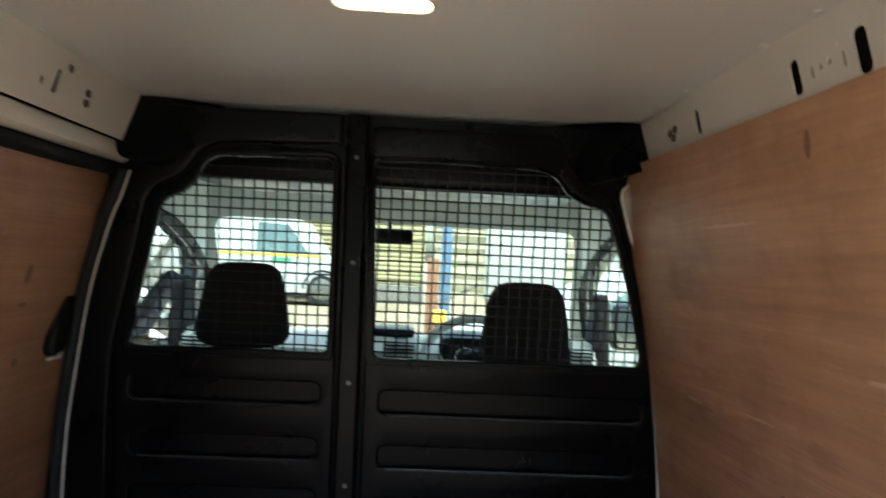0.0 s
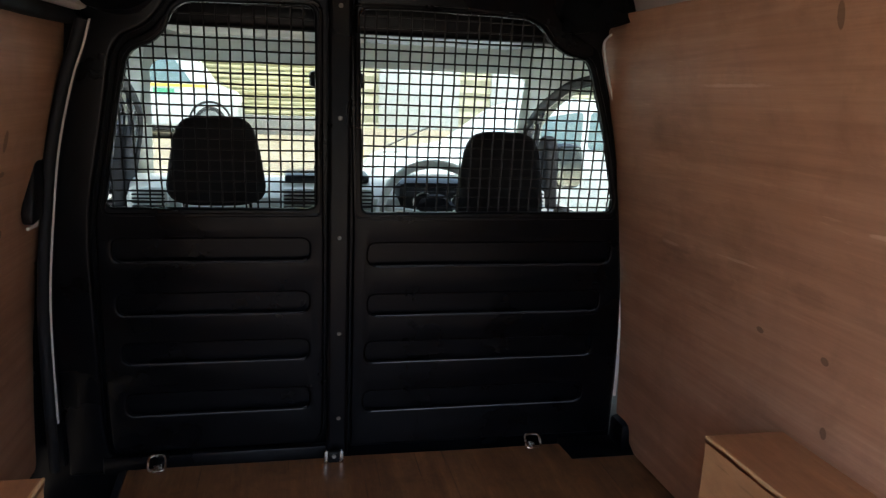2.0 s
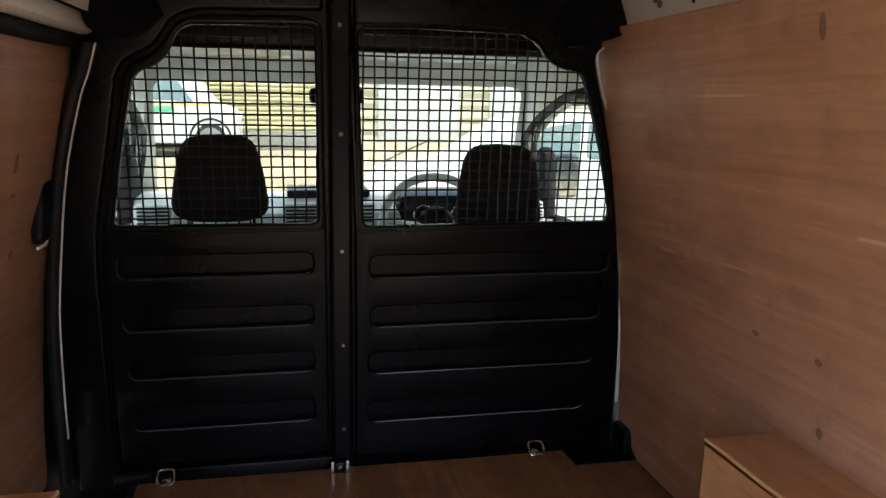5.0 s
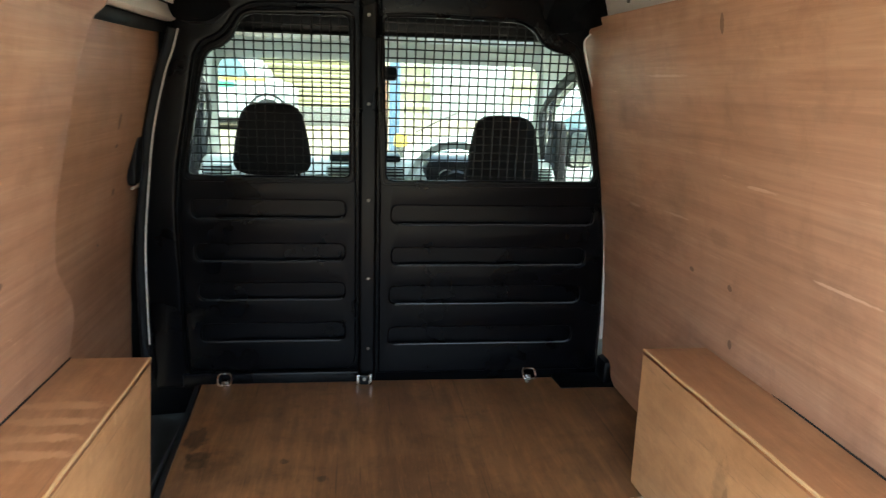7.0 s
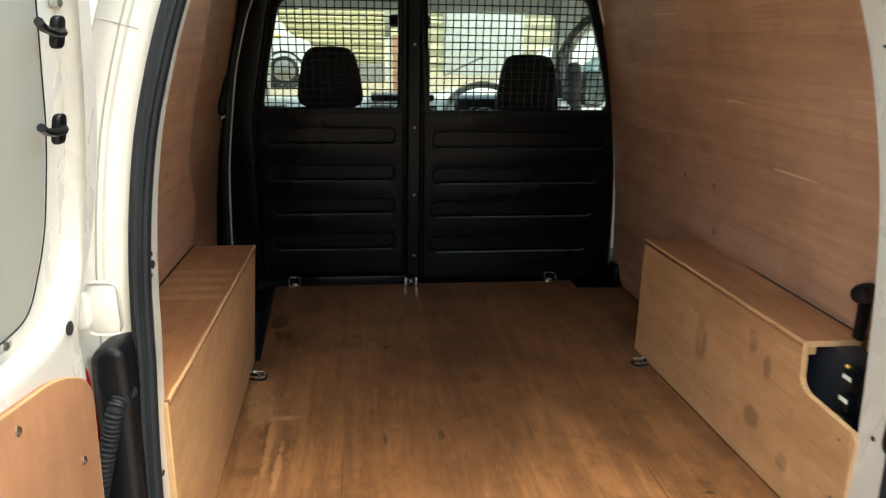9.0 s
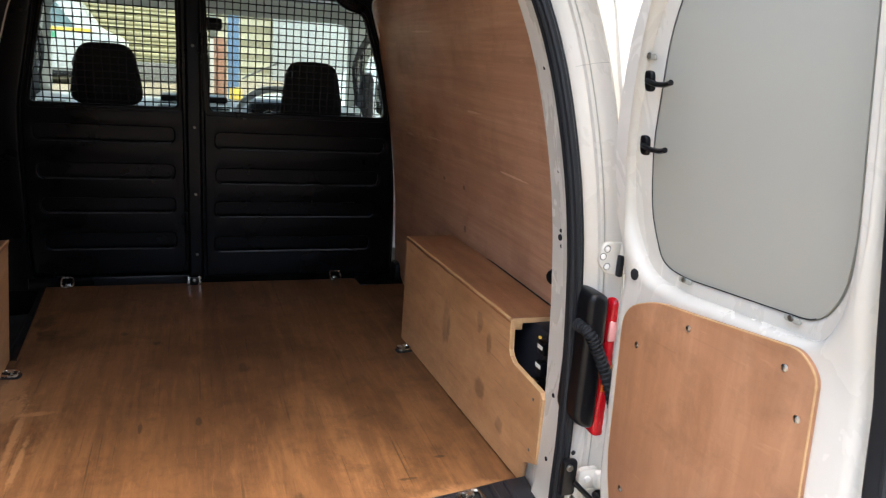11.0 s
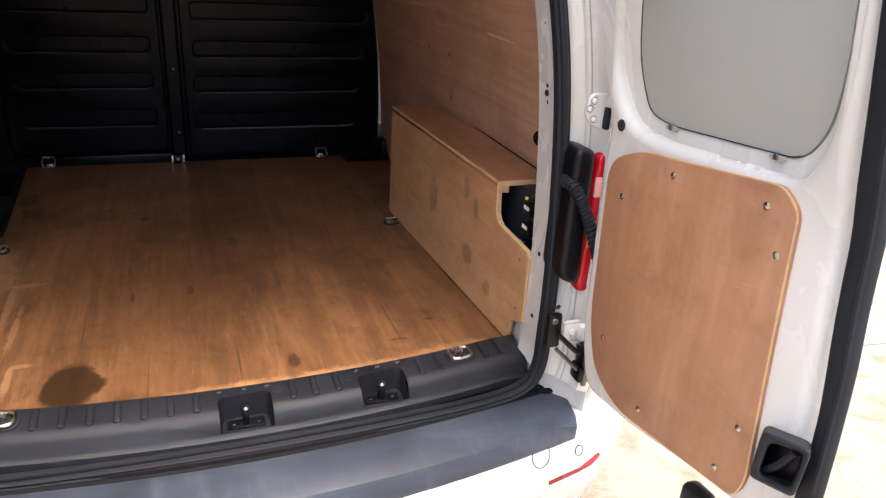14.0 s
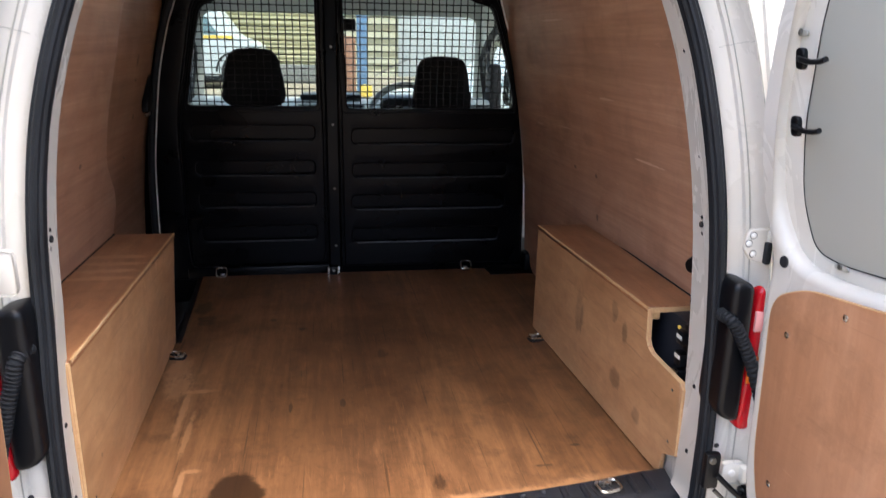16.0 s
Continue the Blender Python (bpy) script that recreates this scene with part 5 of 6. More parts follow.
# ---- rear doors ----
def rear_door(s):
    d = empty("rear_door", (s * 0.66, -1.79, 0.66), "open white rear door with plywood panel and blanked window", "rear door", "rear doors")
    tilt = lambda v: 0.16 * max(0.0, v - 1.15)
    x0, lean_out, du, dv = (0.626, 0.077, 0.017, 0.008) if s > 0 else (0.606, 0.075, 0.002, -0.005)
    m = lambda c: Vector((s * (x0 + lean_out * c[0] - tilt(c[1]) - c[2]), -1.786 - c[0], c[1]))
    rim = rounded([(0.045, 0.622, 0.04), (0.20, 0.630, 0.1), (0.36, 0.658, 0.1), (0.53, 0.672, 0.03), (0.556, 0.71, 0.03), (0.552, 0.88, 0.05), (0.534, 1.03, 0.1), (0.516, 1.22, 0.1), (0.508, 1.70, 0.1), (0.48, 1.79, 0.05), (0.26, 1.79, 0.1), (0.10, 1.70, 0.1), (0.045, 1.58, 0.1), (0.0, 1.40, 0.1), (-0.012, 1.20, 0.05), (0.002, 1.08, 0.04), (0.012, 0.75, 0.05)], 0.03)
    glass_hole = rounded([(0.076, 1.40, 0.1), (0.074, 1.28, 0.06), (0.104, 1.200, 0.05), (0.16, 1.192, 0.04), (0.408, 1.210, 0.04), (0.440, 1.258, 0.04), (0.450, 1.33, 0.06), (0.446, 1.68, 0.08), (0.40, 1.73, 0.05), (0.22, 1.73, 0.08), (0.122, 1.60, 0.1)], 0.05, 6)
    inset = lambda c: (0.25 + (c[0] - 0.25) * 0.88, 1.2 + (c[1] - 1.2) * 0.985)
    raised = rounded([(0.070, 0.640, 0.04), (0.20, 0.644, 0.1), (0.36, 0.672, 0.1), (0.51, 0.686, 0.03), (0.536, 0.72, 0.03), (0.532, 0.88, 0.05), (0.516, 1.03, 0.1), (0.498, 1.22, 0.1), (0.490, 1.70, 0.1), (0.47, 1.775, 0.05), (0.27, 1.775, 0.1), (0.115, 1.69, 0.1), (0.065, 1.58, 0.1), (0.020, 1.40, 0.1), (0.014, 1.22, 0.05), (0.026, 1.17, 0.03), (0.020, 1.10, 0.03), (0.034, 0.75, 0.05)], 0.03)
    ledge = rounded([(0.030, 1.40, 0.1), (0.032, 1.26, 0.06), (0.080, 1.176, 0.05), (0.16, 1.168, 0.05), (0.425, 1.186, 0.05), (0.455, 1.24, 0.05), (0.464, 1.33, 0.06), (0.460, 1.68, 0.08), (0.41, 1.745, 0.05), (0.21, 1.745, 0.08), (0.085, 1.60, 0.1)], 0.05, 6)
    part("inner_frame", plate([raised, ledge], 0.05, 0.020, lambda c: m((c[0], c[1], c[2] - 0.025)), 4), M_PAINT, d)
    part("flange", plate([rim, glass_hole], 0.024, 0.009, lambda c: m((c[0], c[1], c[2] - 0.038)), 3), M_PAINT, d)
    part("outer_skin", plate([[inset(q) for q in rim]], 0.012, 0.004, lambda c: m((c[0], c[1], c[2] - 0.062))), M_PAINT, d)
    part("blanking_panel", plate([glass_hole], 0.006, 0.0, lambda c: m((c[0], c[1], c[2] - 0.030))), M_GREYPANEL, d, "plain grey window blank")
    gap = glass_hole[-7:] + [q for q in glass_hole if q[1] < 1.42 and q[0] < 0.41]
    part("gap_line", tube(bmesh.new(), [m((u, v, -0.0255)) for u, v in gap], 0.0009, 5), M_DARK, d, "dark gap round the blank")
    ply = rounded([(0.040, 1.100, 0.05), (0.118, 1.137, 0.05), (0.185, 1.144, 0.05), (0.408, 1.171, 0.03), (0.437, 1.145, 0.03), (0.447, 1.0, 0.1), (0.471, 0.735, 0.03), (0.458, 0.695, 0.02), (0.17, 0.663, 0.06), (0.088, 0.702, 0.06), (0.056, 0.80, 0.1), (0.046, 1.0, 0.1)], 0.04, 5)
    ply = [(u + du * (1 - 0.6 * max(0.0, u - 0.25) / 0.2), v + dv) for u, v in ply]
    p = part("ply_panel", plate([ply], 0.010, 0.001, lambda c: m((c[0], c[1], c[2] + 0.005))), M_DOORPLY, d, "brown plywood door panel")
    part("cut_edge", tube(bmesh.new(), [m((u, v, 0.0085)) for u, v in ply], 0.0016, 6, True), M_EDGE, p, "pale sawn edge")
    for u, v in ((0.2155, 1.1286), (0.105, 1.056), (0.396, 1.144), (0.4295, 1.086), (0.119, 0.784), (0.242, 0.708), (0.444, 0.815), (0.422, 0.726)) if s > 0 else ((0.206, 1.117), (0.087, 1.007), (0.380, 1.136), (0.428, 1.085), (0.098, 0.772), (0.223, 0.699), (0.434, 0.809), (0.410, 0.718)):
        part("screw", disc(bmesh.new(), m((u, v, 0.0095)), m((0, 0, 1)) - m((0, 0, 0)), 0.0058, 0.002, 10, 0.0015), M_CHROME, p)
    seal = [(0.578, 0.70), (0.577, 0.80), (0.573, 0.88), (0.567, 0.975, 0.05), (0.556, 1.061, 0.05), (0.546, 1.176, 0.05), (0.538, 1.302, 0.05), (0.528, 1.394, 0.05), (0.516, 1.78), (0.486, 1.78), (0.498, 1.42, 0.05), (0.504, 1.30, 0.05), (0.509, 1.188, 0.05), (0.524, 1.045, 0.05), (0.546, 0.896, 0.05), (0.548, 0.69)]
    sp = part("edge_seal", plate([rounded(seal, 0.006)], 0.024, 0.009, lambda c: m((c[0], c[1], c[2] - 0.008)), 3), M_RUBBER, d, "black rubber edge seal")
    part("bead", tube(bmesh.new(), smooth_line([m((u - 0.006, v, 0.002)) for u, v, *_ in seal[1:8]], 4), 0.004, 6), M_RUBBER, sp)
    part("hole", disc(bmesh.new(), m((0.064, 1.170, -0.001)), m((0, 0, 1)) - m((0, 0, 0)), 0.0105 if s > 0 else 0.009, 0.003, 14), M_DARK, d)
    for u, v in ((0.162, 1.188), (0.371, 1.201), (0.070, 1.530)):
        c = part("clip", plate([rounded([(u - 0.012, v - 0.003), (u + 0.014, v - 0.003), (u + 0.014, v + 0.006), (u - 0.012, v + 0.006)], 0.004)], 0.004, 0.001, lambda q: m((q[0], q[1], q[2] - 0.022))), M_GREYPANEL, d, "small grey clip")
        part("rivet", disc(bmesh.new(), m((u, v + 0.003, -0.021)), m((0, 0, 1)) - m((0, 0, 0)), 0.005, 0.003, 8), M_STEEL, c)
    for v in (1.395, 1.495):
        u = 0.098 if s > 0 else 0.114
        u += 0.1 * (v - 1.495)
        up = 0.0 if s > 0 else 0.008
        v += 0.0 if s > 0 else 0.008 + 0.04 * (1.495 - v)
        line = [m((u, v, 0.004)), m((u + 0.010, v - 0.001 + 0.1 * up, 0.008)), m((u + 0.03, v - 0.004 + 0.5 * up, 0.009)), m((u + 0.050, v - 0.003 + 0.8 * up, 0.010)), m((u + 0.064, v + 0.001 + up, 0.012))]
        h = part("hook", plate([rounded([(u - 0.009, v - 0.016), (u + 0.009, v - 0.016), (u + 0.009, v + 0.016), (u - 0.009, v + 0.016)], 0.009, 5)], 0.009, 0.003, lambda q: m((q[0], q[1], q[2] - 0.001))), M_BLACK, d, "black plastic hook")
        part("arm", tube(bmesh.new(), line, [0.0048, 0.0045, 0.0042, 0.0042, 0.0045], 8), M_BLACK, h)
    # latch handle and lower latch
    o = [rounded([(0.474, 0.764), (0.546, 0.786), (0.550, 0.868), (0.476, 0.845)], 0.012), rounded([(0.489, 0.780), (0.538, 0.796), (0.541, 0.856), (0.491, 0.836)], 0.011)]
    hm = lambda c, w: m((c[0] + 0.75 * max(0.0, c[2] + w), c[1] + 0.45 * max(0.0, c[2] + w), c[2] + w))
    h = part("handle", plate(o, 0.044, 0.006, lambda c: hm(c, 0.020), 3), M_SILL, d, "black plastic latch handle")
    part("recess", plate([o[1]], 0.01, 0.002, lambda c: hm(c, 0.010)), M_BLACK, h)
    part("lever", tube(bmesh.new(), smooth_line([hm((0.497, 0.790, 0), 0.024), hm((0.512, 0.812, 0), 0.032), hm((0.530, 0.846, 0), 0.030)], 5), 0.006, 8), M_RUBBER, h)
    part("lower_latch", boxes(((0.362, 0.602, -0.03), (0.414, 0.648, 0.004), 0.010), ((0.374, 0.592, -0.02), (0.404, 0.61, 0.010), 0.006), f=m), M_BLACK, d)
    return d


rear_door(1)
rear_door(-1)

# ---- cab ----
def front_seat(x):
    st = empty("front_seat", (x, 0.35, 0.60), "black cloth front seat with headrest", "seat", "front seats")

    def lump(cx, cy, cz, wx, wy, wz, top=0.8, e=3.2):
        rows = []
        for i in range(13):
            th = -math.pi / 2 + math.pi * i / 12
            v = math.copysign(abs(math.sin(th)) ** (2 / e), th)
            r = max(0.02, math.cos(th) ** (2 / e)) if 0 < i < 12 else 0.02
            k = 1 + (top - 1) * (v + 1) / 2
            ring = []
            for j in range(24):
                a = 2 * math.pi * j / 24
                c, s_ = math.cos(a), math.sin(a)
                q = (abs(c) ** 3 + abs(s_) ** 3) ** (-1 / 3)
                ring.append((cx + wx * r * k * c * q, cy + wy * (0.55 + 0.45 * r) * s_ * q, cz + wz * v))
            rows.append(ring)
        bm = grid(rows, True)
        bm.faces.new(bm.verts[:24][::-1])
        bm.verts.ensure_lookup_table()
        bm.faces.new(bm.verts[-24:])
        return bm
    part("headrest", lump(x, 0.12 if x < 0 else 0.095, 1.350 if x < 0 else 1.315, 0.134 if x < 0 else 0.132, 0.05, 0.112 if x < 0 else 0.128, 0.70 if x < 0 else 0.74, 4.5), M_SEAT, st)
    part("backrest", lump(x, 0.15, 0.92, 0.24, 0.09, 0.285, 0.86), M_SEAT, st)
    part("cushion", lump(x, 0.46, 0.62, 0.25, 0.26, 0.08, 1.0), M_SEAT, st)
    for dx in (-0.082, 0.082):
        part("headrest_post", tube(bmesh.new(), [(x + dx, 0.13, 1.12), (x + dx, 0.122, 1.28)], 0.006, 8), M_CHROME, st)
    part("base", boxes(((x - 0.2, 0.25, 0.42), (x + 0.2, 0.68, 0.56), 0.02)), M_DARK, st)


front_seat(-0.380)
front_seat(0.368)


def cab():
    c = empty("cab_shell", (0, 0.8, 0.45), "pale grey cab interior with windscreen and door windows", "van cab")
    # windscreen surround, leaning back
    ws = lambda q: Vector((q[0], 1.36 - (q[1] - 1.10) * 1.02 - q[2] * 0.7, q[1] + q[2] * 0.7))
    o = [rounded([(-0.86, 1.02), (0.86, 1.02), (0.66, 1.84), (-0.66, 1.84)], 0.03), rounded([(-0.76, 1.10), (0.76, 1.10), (0.66, 1.625), (-0.66, 1.625)], 0.05)]
    part("windscreen_frame", plate(o, 0.05, 0.015, ws), M_CABGREY, c)
    g = part("windscreen", plate([rounded([(-0.77, 1.09), (0.77, 1.09), (0.67, 1.635), (-0.67, 1.635)], 0.05)], 0.004, 0.0, lambda q: ws((q[0], q[1], q[2] + 0.02))), M_GLASS, c, smooth=False)
    g.visible_shadow = False
    part("headliner", boxes(((-0.64, -0.02, 1.80), (0.64, 0.72, 1.83), 0.01)), M_CABGREY, c)
    # dark shelf over the windscreen
    part("overhead_shelf", plate([rounded([(-0.55, 0.05), (0.55, 0.05), (0.50, 0.42, 0.1), (-0.50, 0.42, 0.1)], 0.05)], 0.10, 0.02, lambda q: Vector((q[0], q[1], 1.725 + q[2]))), M_BLACK, c, "black overhead shelf")
    for s in (1, -1):
        door = [rounded([(0.02, 0.42), (1.30, 0.42), (1.36, 1.12, 0.05), (0.78, 1.74, 0.1), (0.05, 1.76)], 0.03), rounded([(0.14, 1.12), (1.27, 1.10), (1.08, 1.40, 0.1), (0.80, 1.50, 0.1), (0.46, 1.58, 0.1), (0.18, 1.60, 0.05)], 0.04)]
        dm = lambda q: Vector((s * (0.87 - 0.30 * max(0, q[1] - 1.1) + q[2]), q[0], q[1]))
        part("cab_door", plate(door, 0.07, 0.015, dm), M_CABGREY, c)
        w = part("door_glass", plate([door[1]], 0.004, 0.0, dm), M_GLASS, c, smooth=False)
        w.visible_shadow = False
        part("window_seal", tube(bmesh.new(), [dm((y, z, -0.034)) for y, z in door[1]], 0.017, 8, True), M_RUBBER, c)
        part("belt", plate([[(0.06, 0.8), (0.10, 0.8), (0.12, 1.62), (0.08, 1.62)]], 0.004, 0.0, lambda q: dm((q[0], q[1], -0.06 + q[2]))), M_SEAT, c, "dark seat belt")
        # outside mirror
        dmir = part("door_mirror", boxes(((0.90, 1.11, 1.155), (1.03, 1.20, 1.345), 0.03), f=lambda q: Vector((s * q[0], q[1], q[2]))), M_BLACK, c)
        part("mirror_glass", plate([rounded([(0.913, 1.17), (1.017, 1.17), (1.017, 1.33), (0.913, 1.33)], 0.02)], 0.004, 0.0, lambda q: Vector((s * q[0], 1.106 + q[2], q[1]))), M_MIRROR, dmir, "mirror glass")
        crescent = rounded([(1.20, 1.13), (1.10, 1.34, 0.1), (0.97, 1.45, 0.1), (0.79, 1.512), (0.80, 1.485), (0.93, 1.405, 0.1), (1.02, 1.28, 0.1), (1.08, 1.13)], 0.01)
        part("window_corner", plate([crescent], 0.02, 0.004, lambda q: dm((q[0], q[1], q[2] - 0.03))), M_CARDARK, c, "dark blue-grey corner pane of the door window")
        part("corner_trim", plate([rounded([(0.76, 1.12), (0.97, 1.12), (0.94, 1.28, 0.05), (0.86, 1.40, 0.04), (0.79, 1.38, 0.04)], 0.02)], 0.05, 0.012, lambda q: Vector((s * (0.765 + q[2]), q[0], q[1]))), M_SEAT, c, "dark corner trim of the door window")
    blade = [ws((0.17, 1.275, 0.05)), ws((0.26, 1.325, 0.052)), ws((0.35, 1.372, 0.05))]
    part("wiper", tube(bmesh.new(), blade, 0.004, 6), M_STEEL, c, "thin windscreen wiper")
    # bonnet and front
    part("bonnet", solid([[(x, y, z - 0.08 * (x / 0.75) ** 2) for x in (-0.78, -0.5, 0, 0.5, 0.78)] for y, z in ((1.36, 1.07), (1.7, 1.04), (2.05, 0.95), (2.2, 0.80), (2.25, 0.45))], 0.02, (0, 0, -1)), M_PAINT, c)
    # dash
    dash = empty("dashboard", (0, 1.0, 0.5), "light grey dashboard with vents", "dashboard")
    prof = [(0.70, 0.60), (0.72, 0.95), (0.735, 1.16), (0.80, 1.205), (0.95, 1.21), (1.22, 1.18), (1.30, 1.10)]
    part("body", solid([[(x, y + 0.03 * (x / 0.7) ** 2, z) for y, z in prof] for x in (-0.78, -0.4, 0, 0.4, 0.78)], 0.03, (0, 0.5, -1)), M_DASH, dash)
    for x in (-0.17, 0.03, -0.66, 0.66):
        v = part("vent", boxes(((x - 0.06, 0.708, 1.125), (x + 0.06, 0.74, 1.20), 0.01)), M_DASH, dash)
        for k in range(5):
            part("slat", boxes(((x - 0.052, 0.700, 1.133 + 0.013 * k), (x + 0.052, 0.712, 1.139 + 0.013 * k), 0.002)), M_BLACK, v)
    part("tray", boxes(((-0.22, 0.80, 1.206), (0.08, 0.98, 1.236), 0.010)), M_BLACK, dash, "black tray on the dash")
    part("binnacle", boxes(((0.17, 0.72, 1.12), (0.49, 0.95, 1.232), 0.04)), M_BLACK, dash, "black instrument hood")
    part("dial_panel", boxes(((0.20, 0.694, 1.115), (0.46, 0.70, 1.195), 0.002)), M_DARK, dash)
    for x in (0.262, 0.398):
        part("dial", tube(bmesh.new(), [(x + 0.036 * math.cos(a), 0.691, 1.155 + 0.036 * math.sin(a)) for a in (2 * math.pi * i / 20 for i in range(20))], 0.003, 5, True), M_CHROME, dash, "bright dial ring")
    wheel = empty("steering_wheel", (0.33, 0.60, 1.10), "black steering wheel with pale spokes", "steering wheel")
    wm = lambda a, r: Vector((0.292 + r * math.cos(a), 0.60 + 0.40 * r * math.sin(a), 1.122 + 0.90 * r * math.sin(a)))
    # the rim takes the pale trim colour to show the daylight on it
    part("rim", tube(bmesh.new(), [wm(2 * math.pi * i / 40, 0.192) for i in range(40)], 0.0155, 10, True), M_CABGREY, wheel, "rim coloured pale for the light on it")
    part("hub", disc(bmesh.new(), wm(0, 0) + Vector((0, 0.03, 0)), (0, -0.9, 0.4), 0.07, 0.04, 20), M_BLACK, wheel)
    for a in (0.15, math.pi - 0.15, -math.pi / 2):
        part("spoke", tube(bmesh.new(), [wm(a, 0.05), wm(a, 0.175)], 0.014, 8), M_DASH, wheel)
    mir = empty("inside_mirror", (-0.027, 0.80, 1.57), "black rear-view mirror on the windscreen", "mirror")
    part("shell", boxes(((-0.134, 0.79, 1.540), (0.058, 0.82, 1.598), 0.015)), M_BLACK, mir)
    part("stalk", tube(bmesh.new(), [(-0.027, 0.81, 1.57), (-0.027, 0.84, 1.64)], 0.008, 8), M_BLACK, mir)


cab()

# ---- things beyond the van ----
def far_things():
    shed = empty("industrial_shed", (-6, 22, 0), "cream metal-clad industrial shed", "shed")
    rows = []
    for k in range(156):
        y = 22 + (0.05 if k % 3 == 0 else 0.0)
        rows.append([(-24, y, 0.05 * k), (0.5, y, 0.05 * k)])
    part("wall", solid(rows, 0.2, (0, 1, 0)), M_CLAD, shed, smooth=False)
    part("base_strip", boxes(((-24, 21.7, 0), (0.5, 21.95, 0.6), 0.02)), M_DULL, shed)
    for x0, x1, h, m, lab in ((0.38, 0.62, 1.52, M_BROWN, "short rusty brown steel post"), (0.65, 0.86, 2.4, M_BLUE, "blue steel post")):
        thing("steel_post", boxes(((x0, 12.6, 0), (x1, 12.8, h), 0.02)), m, lab + " in the yard", "post", "posts")
    hall = empty("storage_hall", (12, 27, 0), "pale storage hall far across the yard", "hall")
    rows = [[(0.9, 27 + (0.08 if k % 2 else 0), 0.25 * k), (34, 27 + (0.08 if k % 2 else 0), 0.25 * k)] for k in range(36)]
    part("wall", solid(rows, 0.2, (0, 1, 0)), M_HALL, hall, smooth=False)
    for x in (3.0, 7.5, 12.0, 16.5):
        part("roller_door", boxes(((x, 26.85, 0), (x + 3.2, 27.0, 4.2), 0.02)), M_FARWHITE, hall)
    b = empty("bollard", (0.33, 4.5, 0), "grey steel bollard with a yellow cap", "bollard")
    part("post", tube(bmesh.new(), [(0.33, 4.5, 0), (0.33, 4.5, 0.95)], 0.04, 14), M_STEEL, b)
    part("cap", tube(bmesh.new(), [(0.33, 4.5, 0.94), (0.33, 4.5, 0.95), (0.33, 4.5, 1.05), (0.33, 4.5, 1.06)], [0.05, 0.065, 0.06, 0.03], 14), M_YELLOW, b, "yellow cap")


far_things()


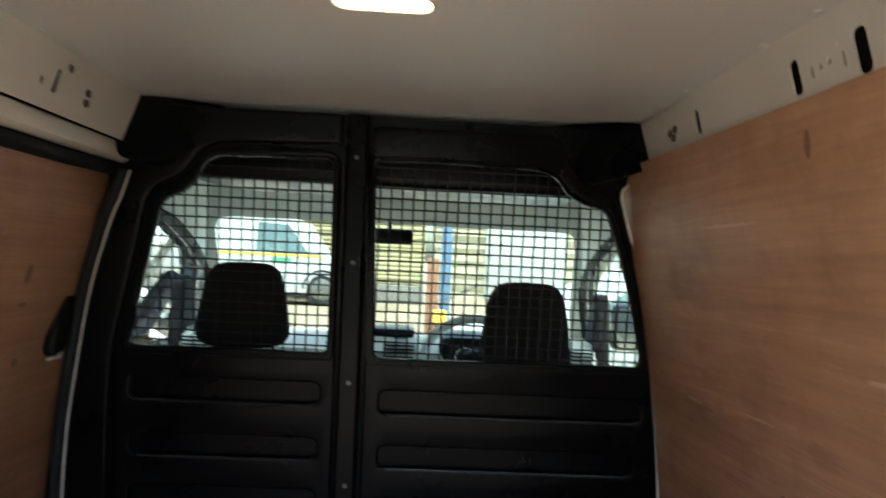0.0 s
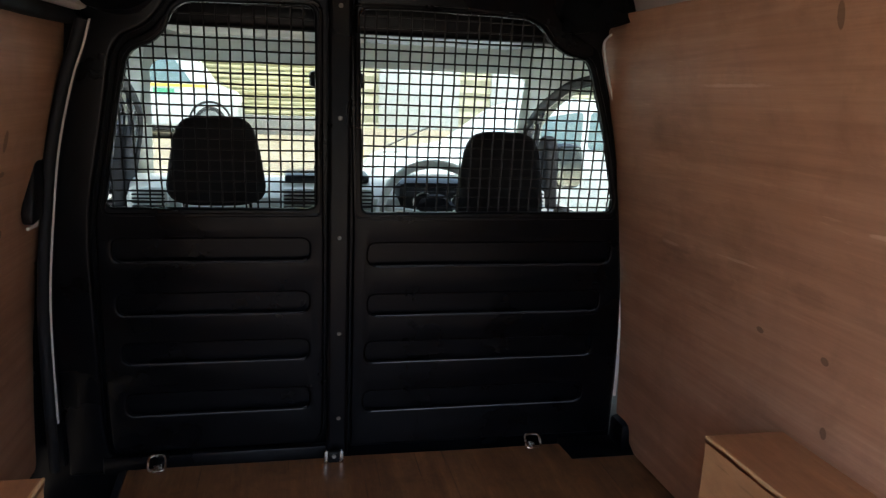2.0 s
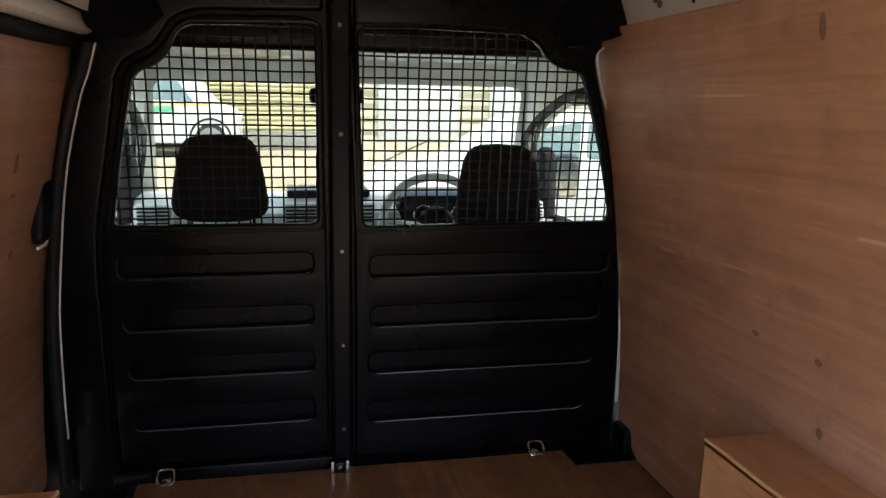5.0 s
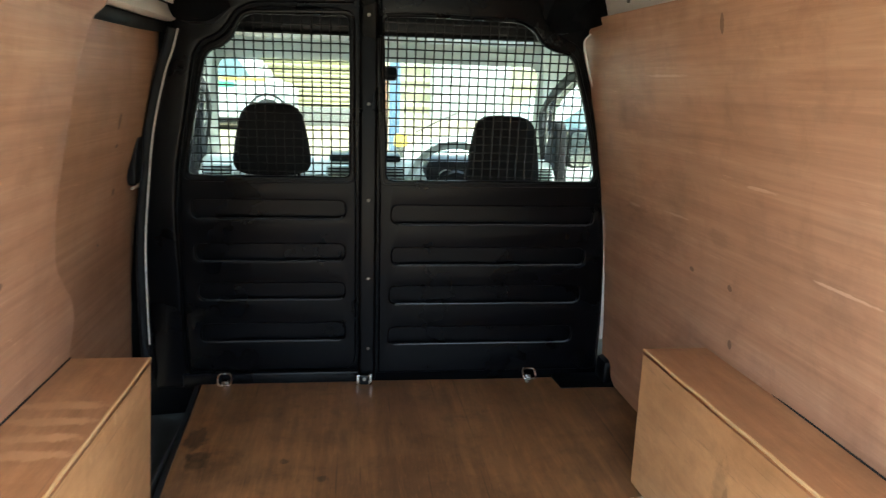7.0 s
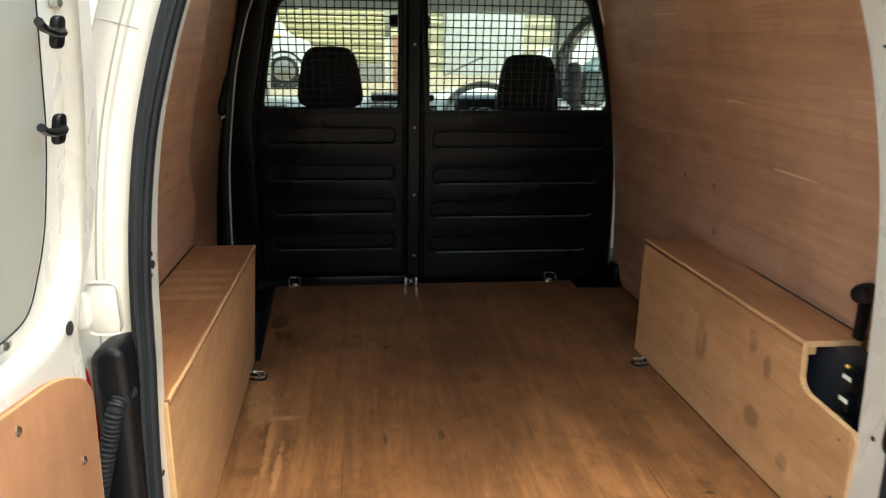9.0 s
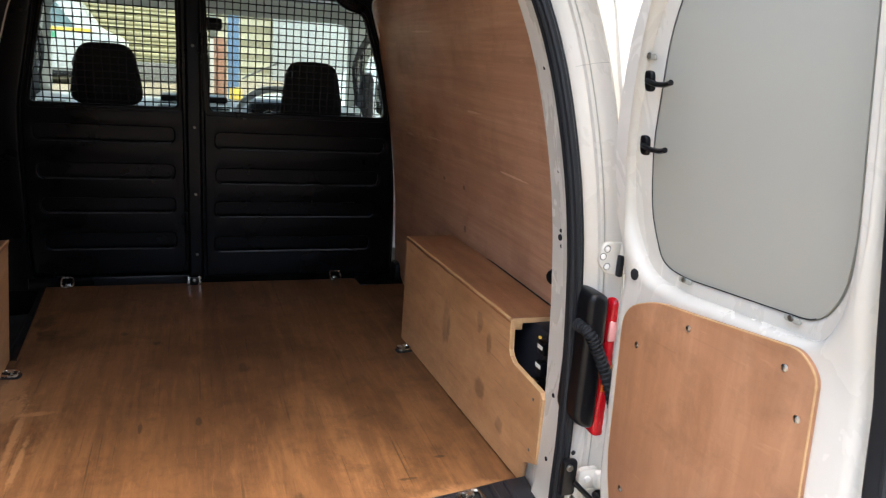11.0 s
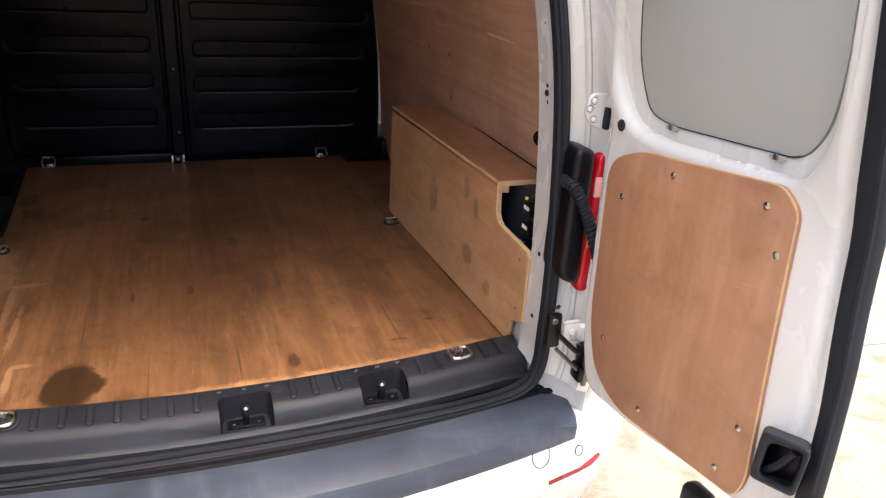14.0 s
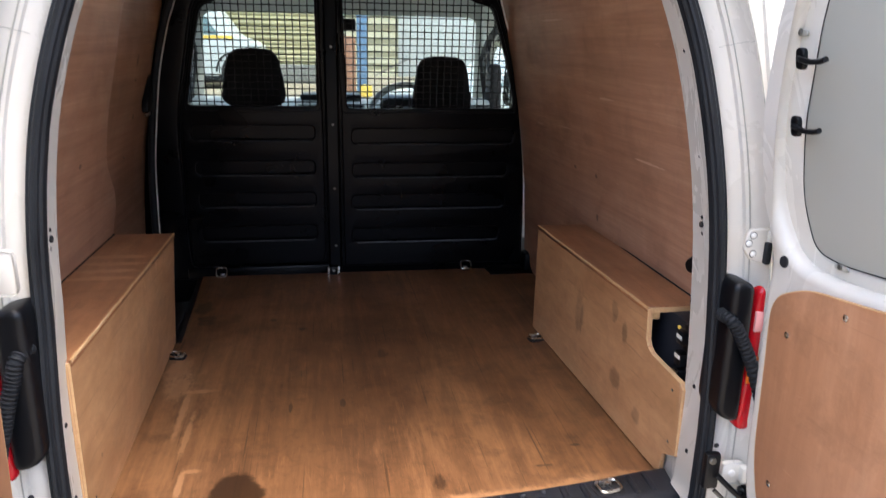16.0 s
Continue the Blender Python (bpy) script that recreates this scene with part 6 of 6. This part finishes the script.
def vehicle(name, at, turn, length, width, height, paint, label, category, stripe=False, van_like=True, r=0.33, axles=(-0.62, 0.62)):
    v = empty(name, at, label, category)
    c0, s0 = math.cos(radians(turn)), math.sin(radians(turn))
    m = lambda p: Vector((at[0] + p[0] * c0 - p[1] * s0, at[1] + p[0] * s0 + p[1] * c0, at[2] + p[2]))
    h, L, W = height, length / 2, width / 2
    if van_like:
        side = [(-L, 0.35), (-L, h * 0.6), (-L + 0.12, h - 0.08), (-L + 0.3, h), (L * 0.35, h), (L * 0.55, h - 0.1), (L * 0.78, h * 0.58), (L * 0.97, h * 0.5), (L, h * 0.35), (L, 0.35)]
    else:
        side = [(-L, 0.35), (-L, h * 0.55), (-L * 0.9, h * 0.66), (-L * 0.62, h * 0.95), (-L * 0.1, h), (L * 0.2, h * 0.92), (L * 0.5, h * 0.64), (L * 0.9, h * 0.56), (L, h * 0.4), (L, 0.3)]
    o = rounded(side, 0.12, 4)
    taper = lambda z: 1.0 - 0.14 * max(0, (z - h * 0.5) / (h * 0.5))
    body = plate([o], width, 0.06, lambda c: m((c[0], c[2] * taper(c[1]), c[1])), 3)
    part("body", body, paint, v)
    for s in (1, -1):
        if van_like:
            panes = [[(L * 0.12, h * 0.60), (L * 0.62, h * 0.58), (L * 0.42, h * 0.90), (L * 0.12, h * 0.92)]]
        else:
            panes = [[(-L * 0.58, h * 0.68), (-L * 0.06, h * 0.68), (-L * 0.08, h * 0.92), (-L * 0.48, h * 0.90)], [(-L * 0.02, h * 0.68), (L * 0.40, h * 0.67), (L * 0.16, h * 0.88), (-L * 0.04, h * 0.92)]]
        for q in panes:
            part("side_window", plate([rounded(q, 0.06)], 0.02, 0.004, lambda c: m((c[0], s * (W * taper(c[1]) + c[2] - 0.004), c[1]))), M_PANE, v)
        for x in (L * axles[0], L * axles[1]):
            w = part("wheel", tube(bmesh.new(), [m((x, s * y, r)) for y in (W - 0.2, W - 0.19, W - 0.02, W + 0.01)], [r * 0.8, r, r, r * 0.8], 28), M_TYRE, v)
            part("rim", tube(bmesh.new(), [m((x, s * y, r)) for y in (W, W + 0.015, W + 0.02)], [r * 0.68, r * 0.62, r * 0.1], 24), M_STEEL, w)
            part("arch", tube(bmesh.new(), [m((x + (r + 0.06) * math.cos(a), s * (W + 0.0), r + (r + 0.06) * math.sin(a))) for a in (math.pi * k / 16 for k in range(17))], 0.03, 8), M_DARK, v)
        if stripe:
            part("stripe", boxes(((-L * 0.9, s * (W + 0.004) - 0.006, h * 0.545), (L * 0.75, s * (W + 0.004) + 0.006, h * 0.575), 0.0), f=m), M_YELLOW, v, "yellow stripe")
            part("sign", boxes(((L * 0.28, s * (W + 0.004) - 0.006, h * 0.47), (L * 0.46, s * (W + 0.004) + 0.006, h * 0.525), 0.0), f=m), M_GREEN, v, "green sign")
    for s in (1, -1):
        part("headlamp", boxes(((L - 0.10, s * W * 0.72 - 0.14, h * 0.38), (L + 0.01, s * W * 0.72 + 0.14, h * 0.47), 0.03), f=m), M_LABEL, v)
    part("sill", boxes(((-L * 0.95, -W * 0.97, 0.22), (L * 0.95, W * 0.97, 0.38), 0.05), f=m), M_DARK, v)
    return v


vehicle("parked_van", (-4.75, 20, 0), 0, 6.0, 2.0, 2.55, M_FARWHITE, "large white parked van with a yellow stripe and green sign", "van", True, True, 0.48, (-0.62, 0.76))
vehicle("parked_hatchback", (2.45, 5.7, 0), 184, 3.9, 1.7, 1.52, M_FARWHITE, "white parked hatchback in the yard", "car", False, False)
vehicle("parked_car", (6.75, 1.22, 0), 172, 4.3, 1.78, 1.5, M_CARDARK, "charcoal parked car on the concrete", "car", False, False)
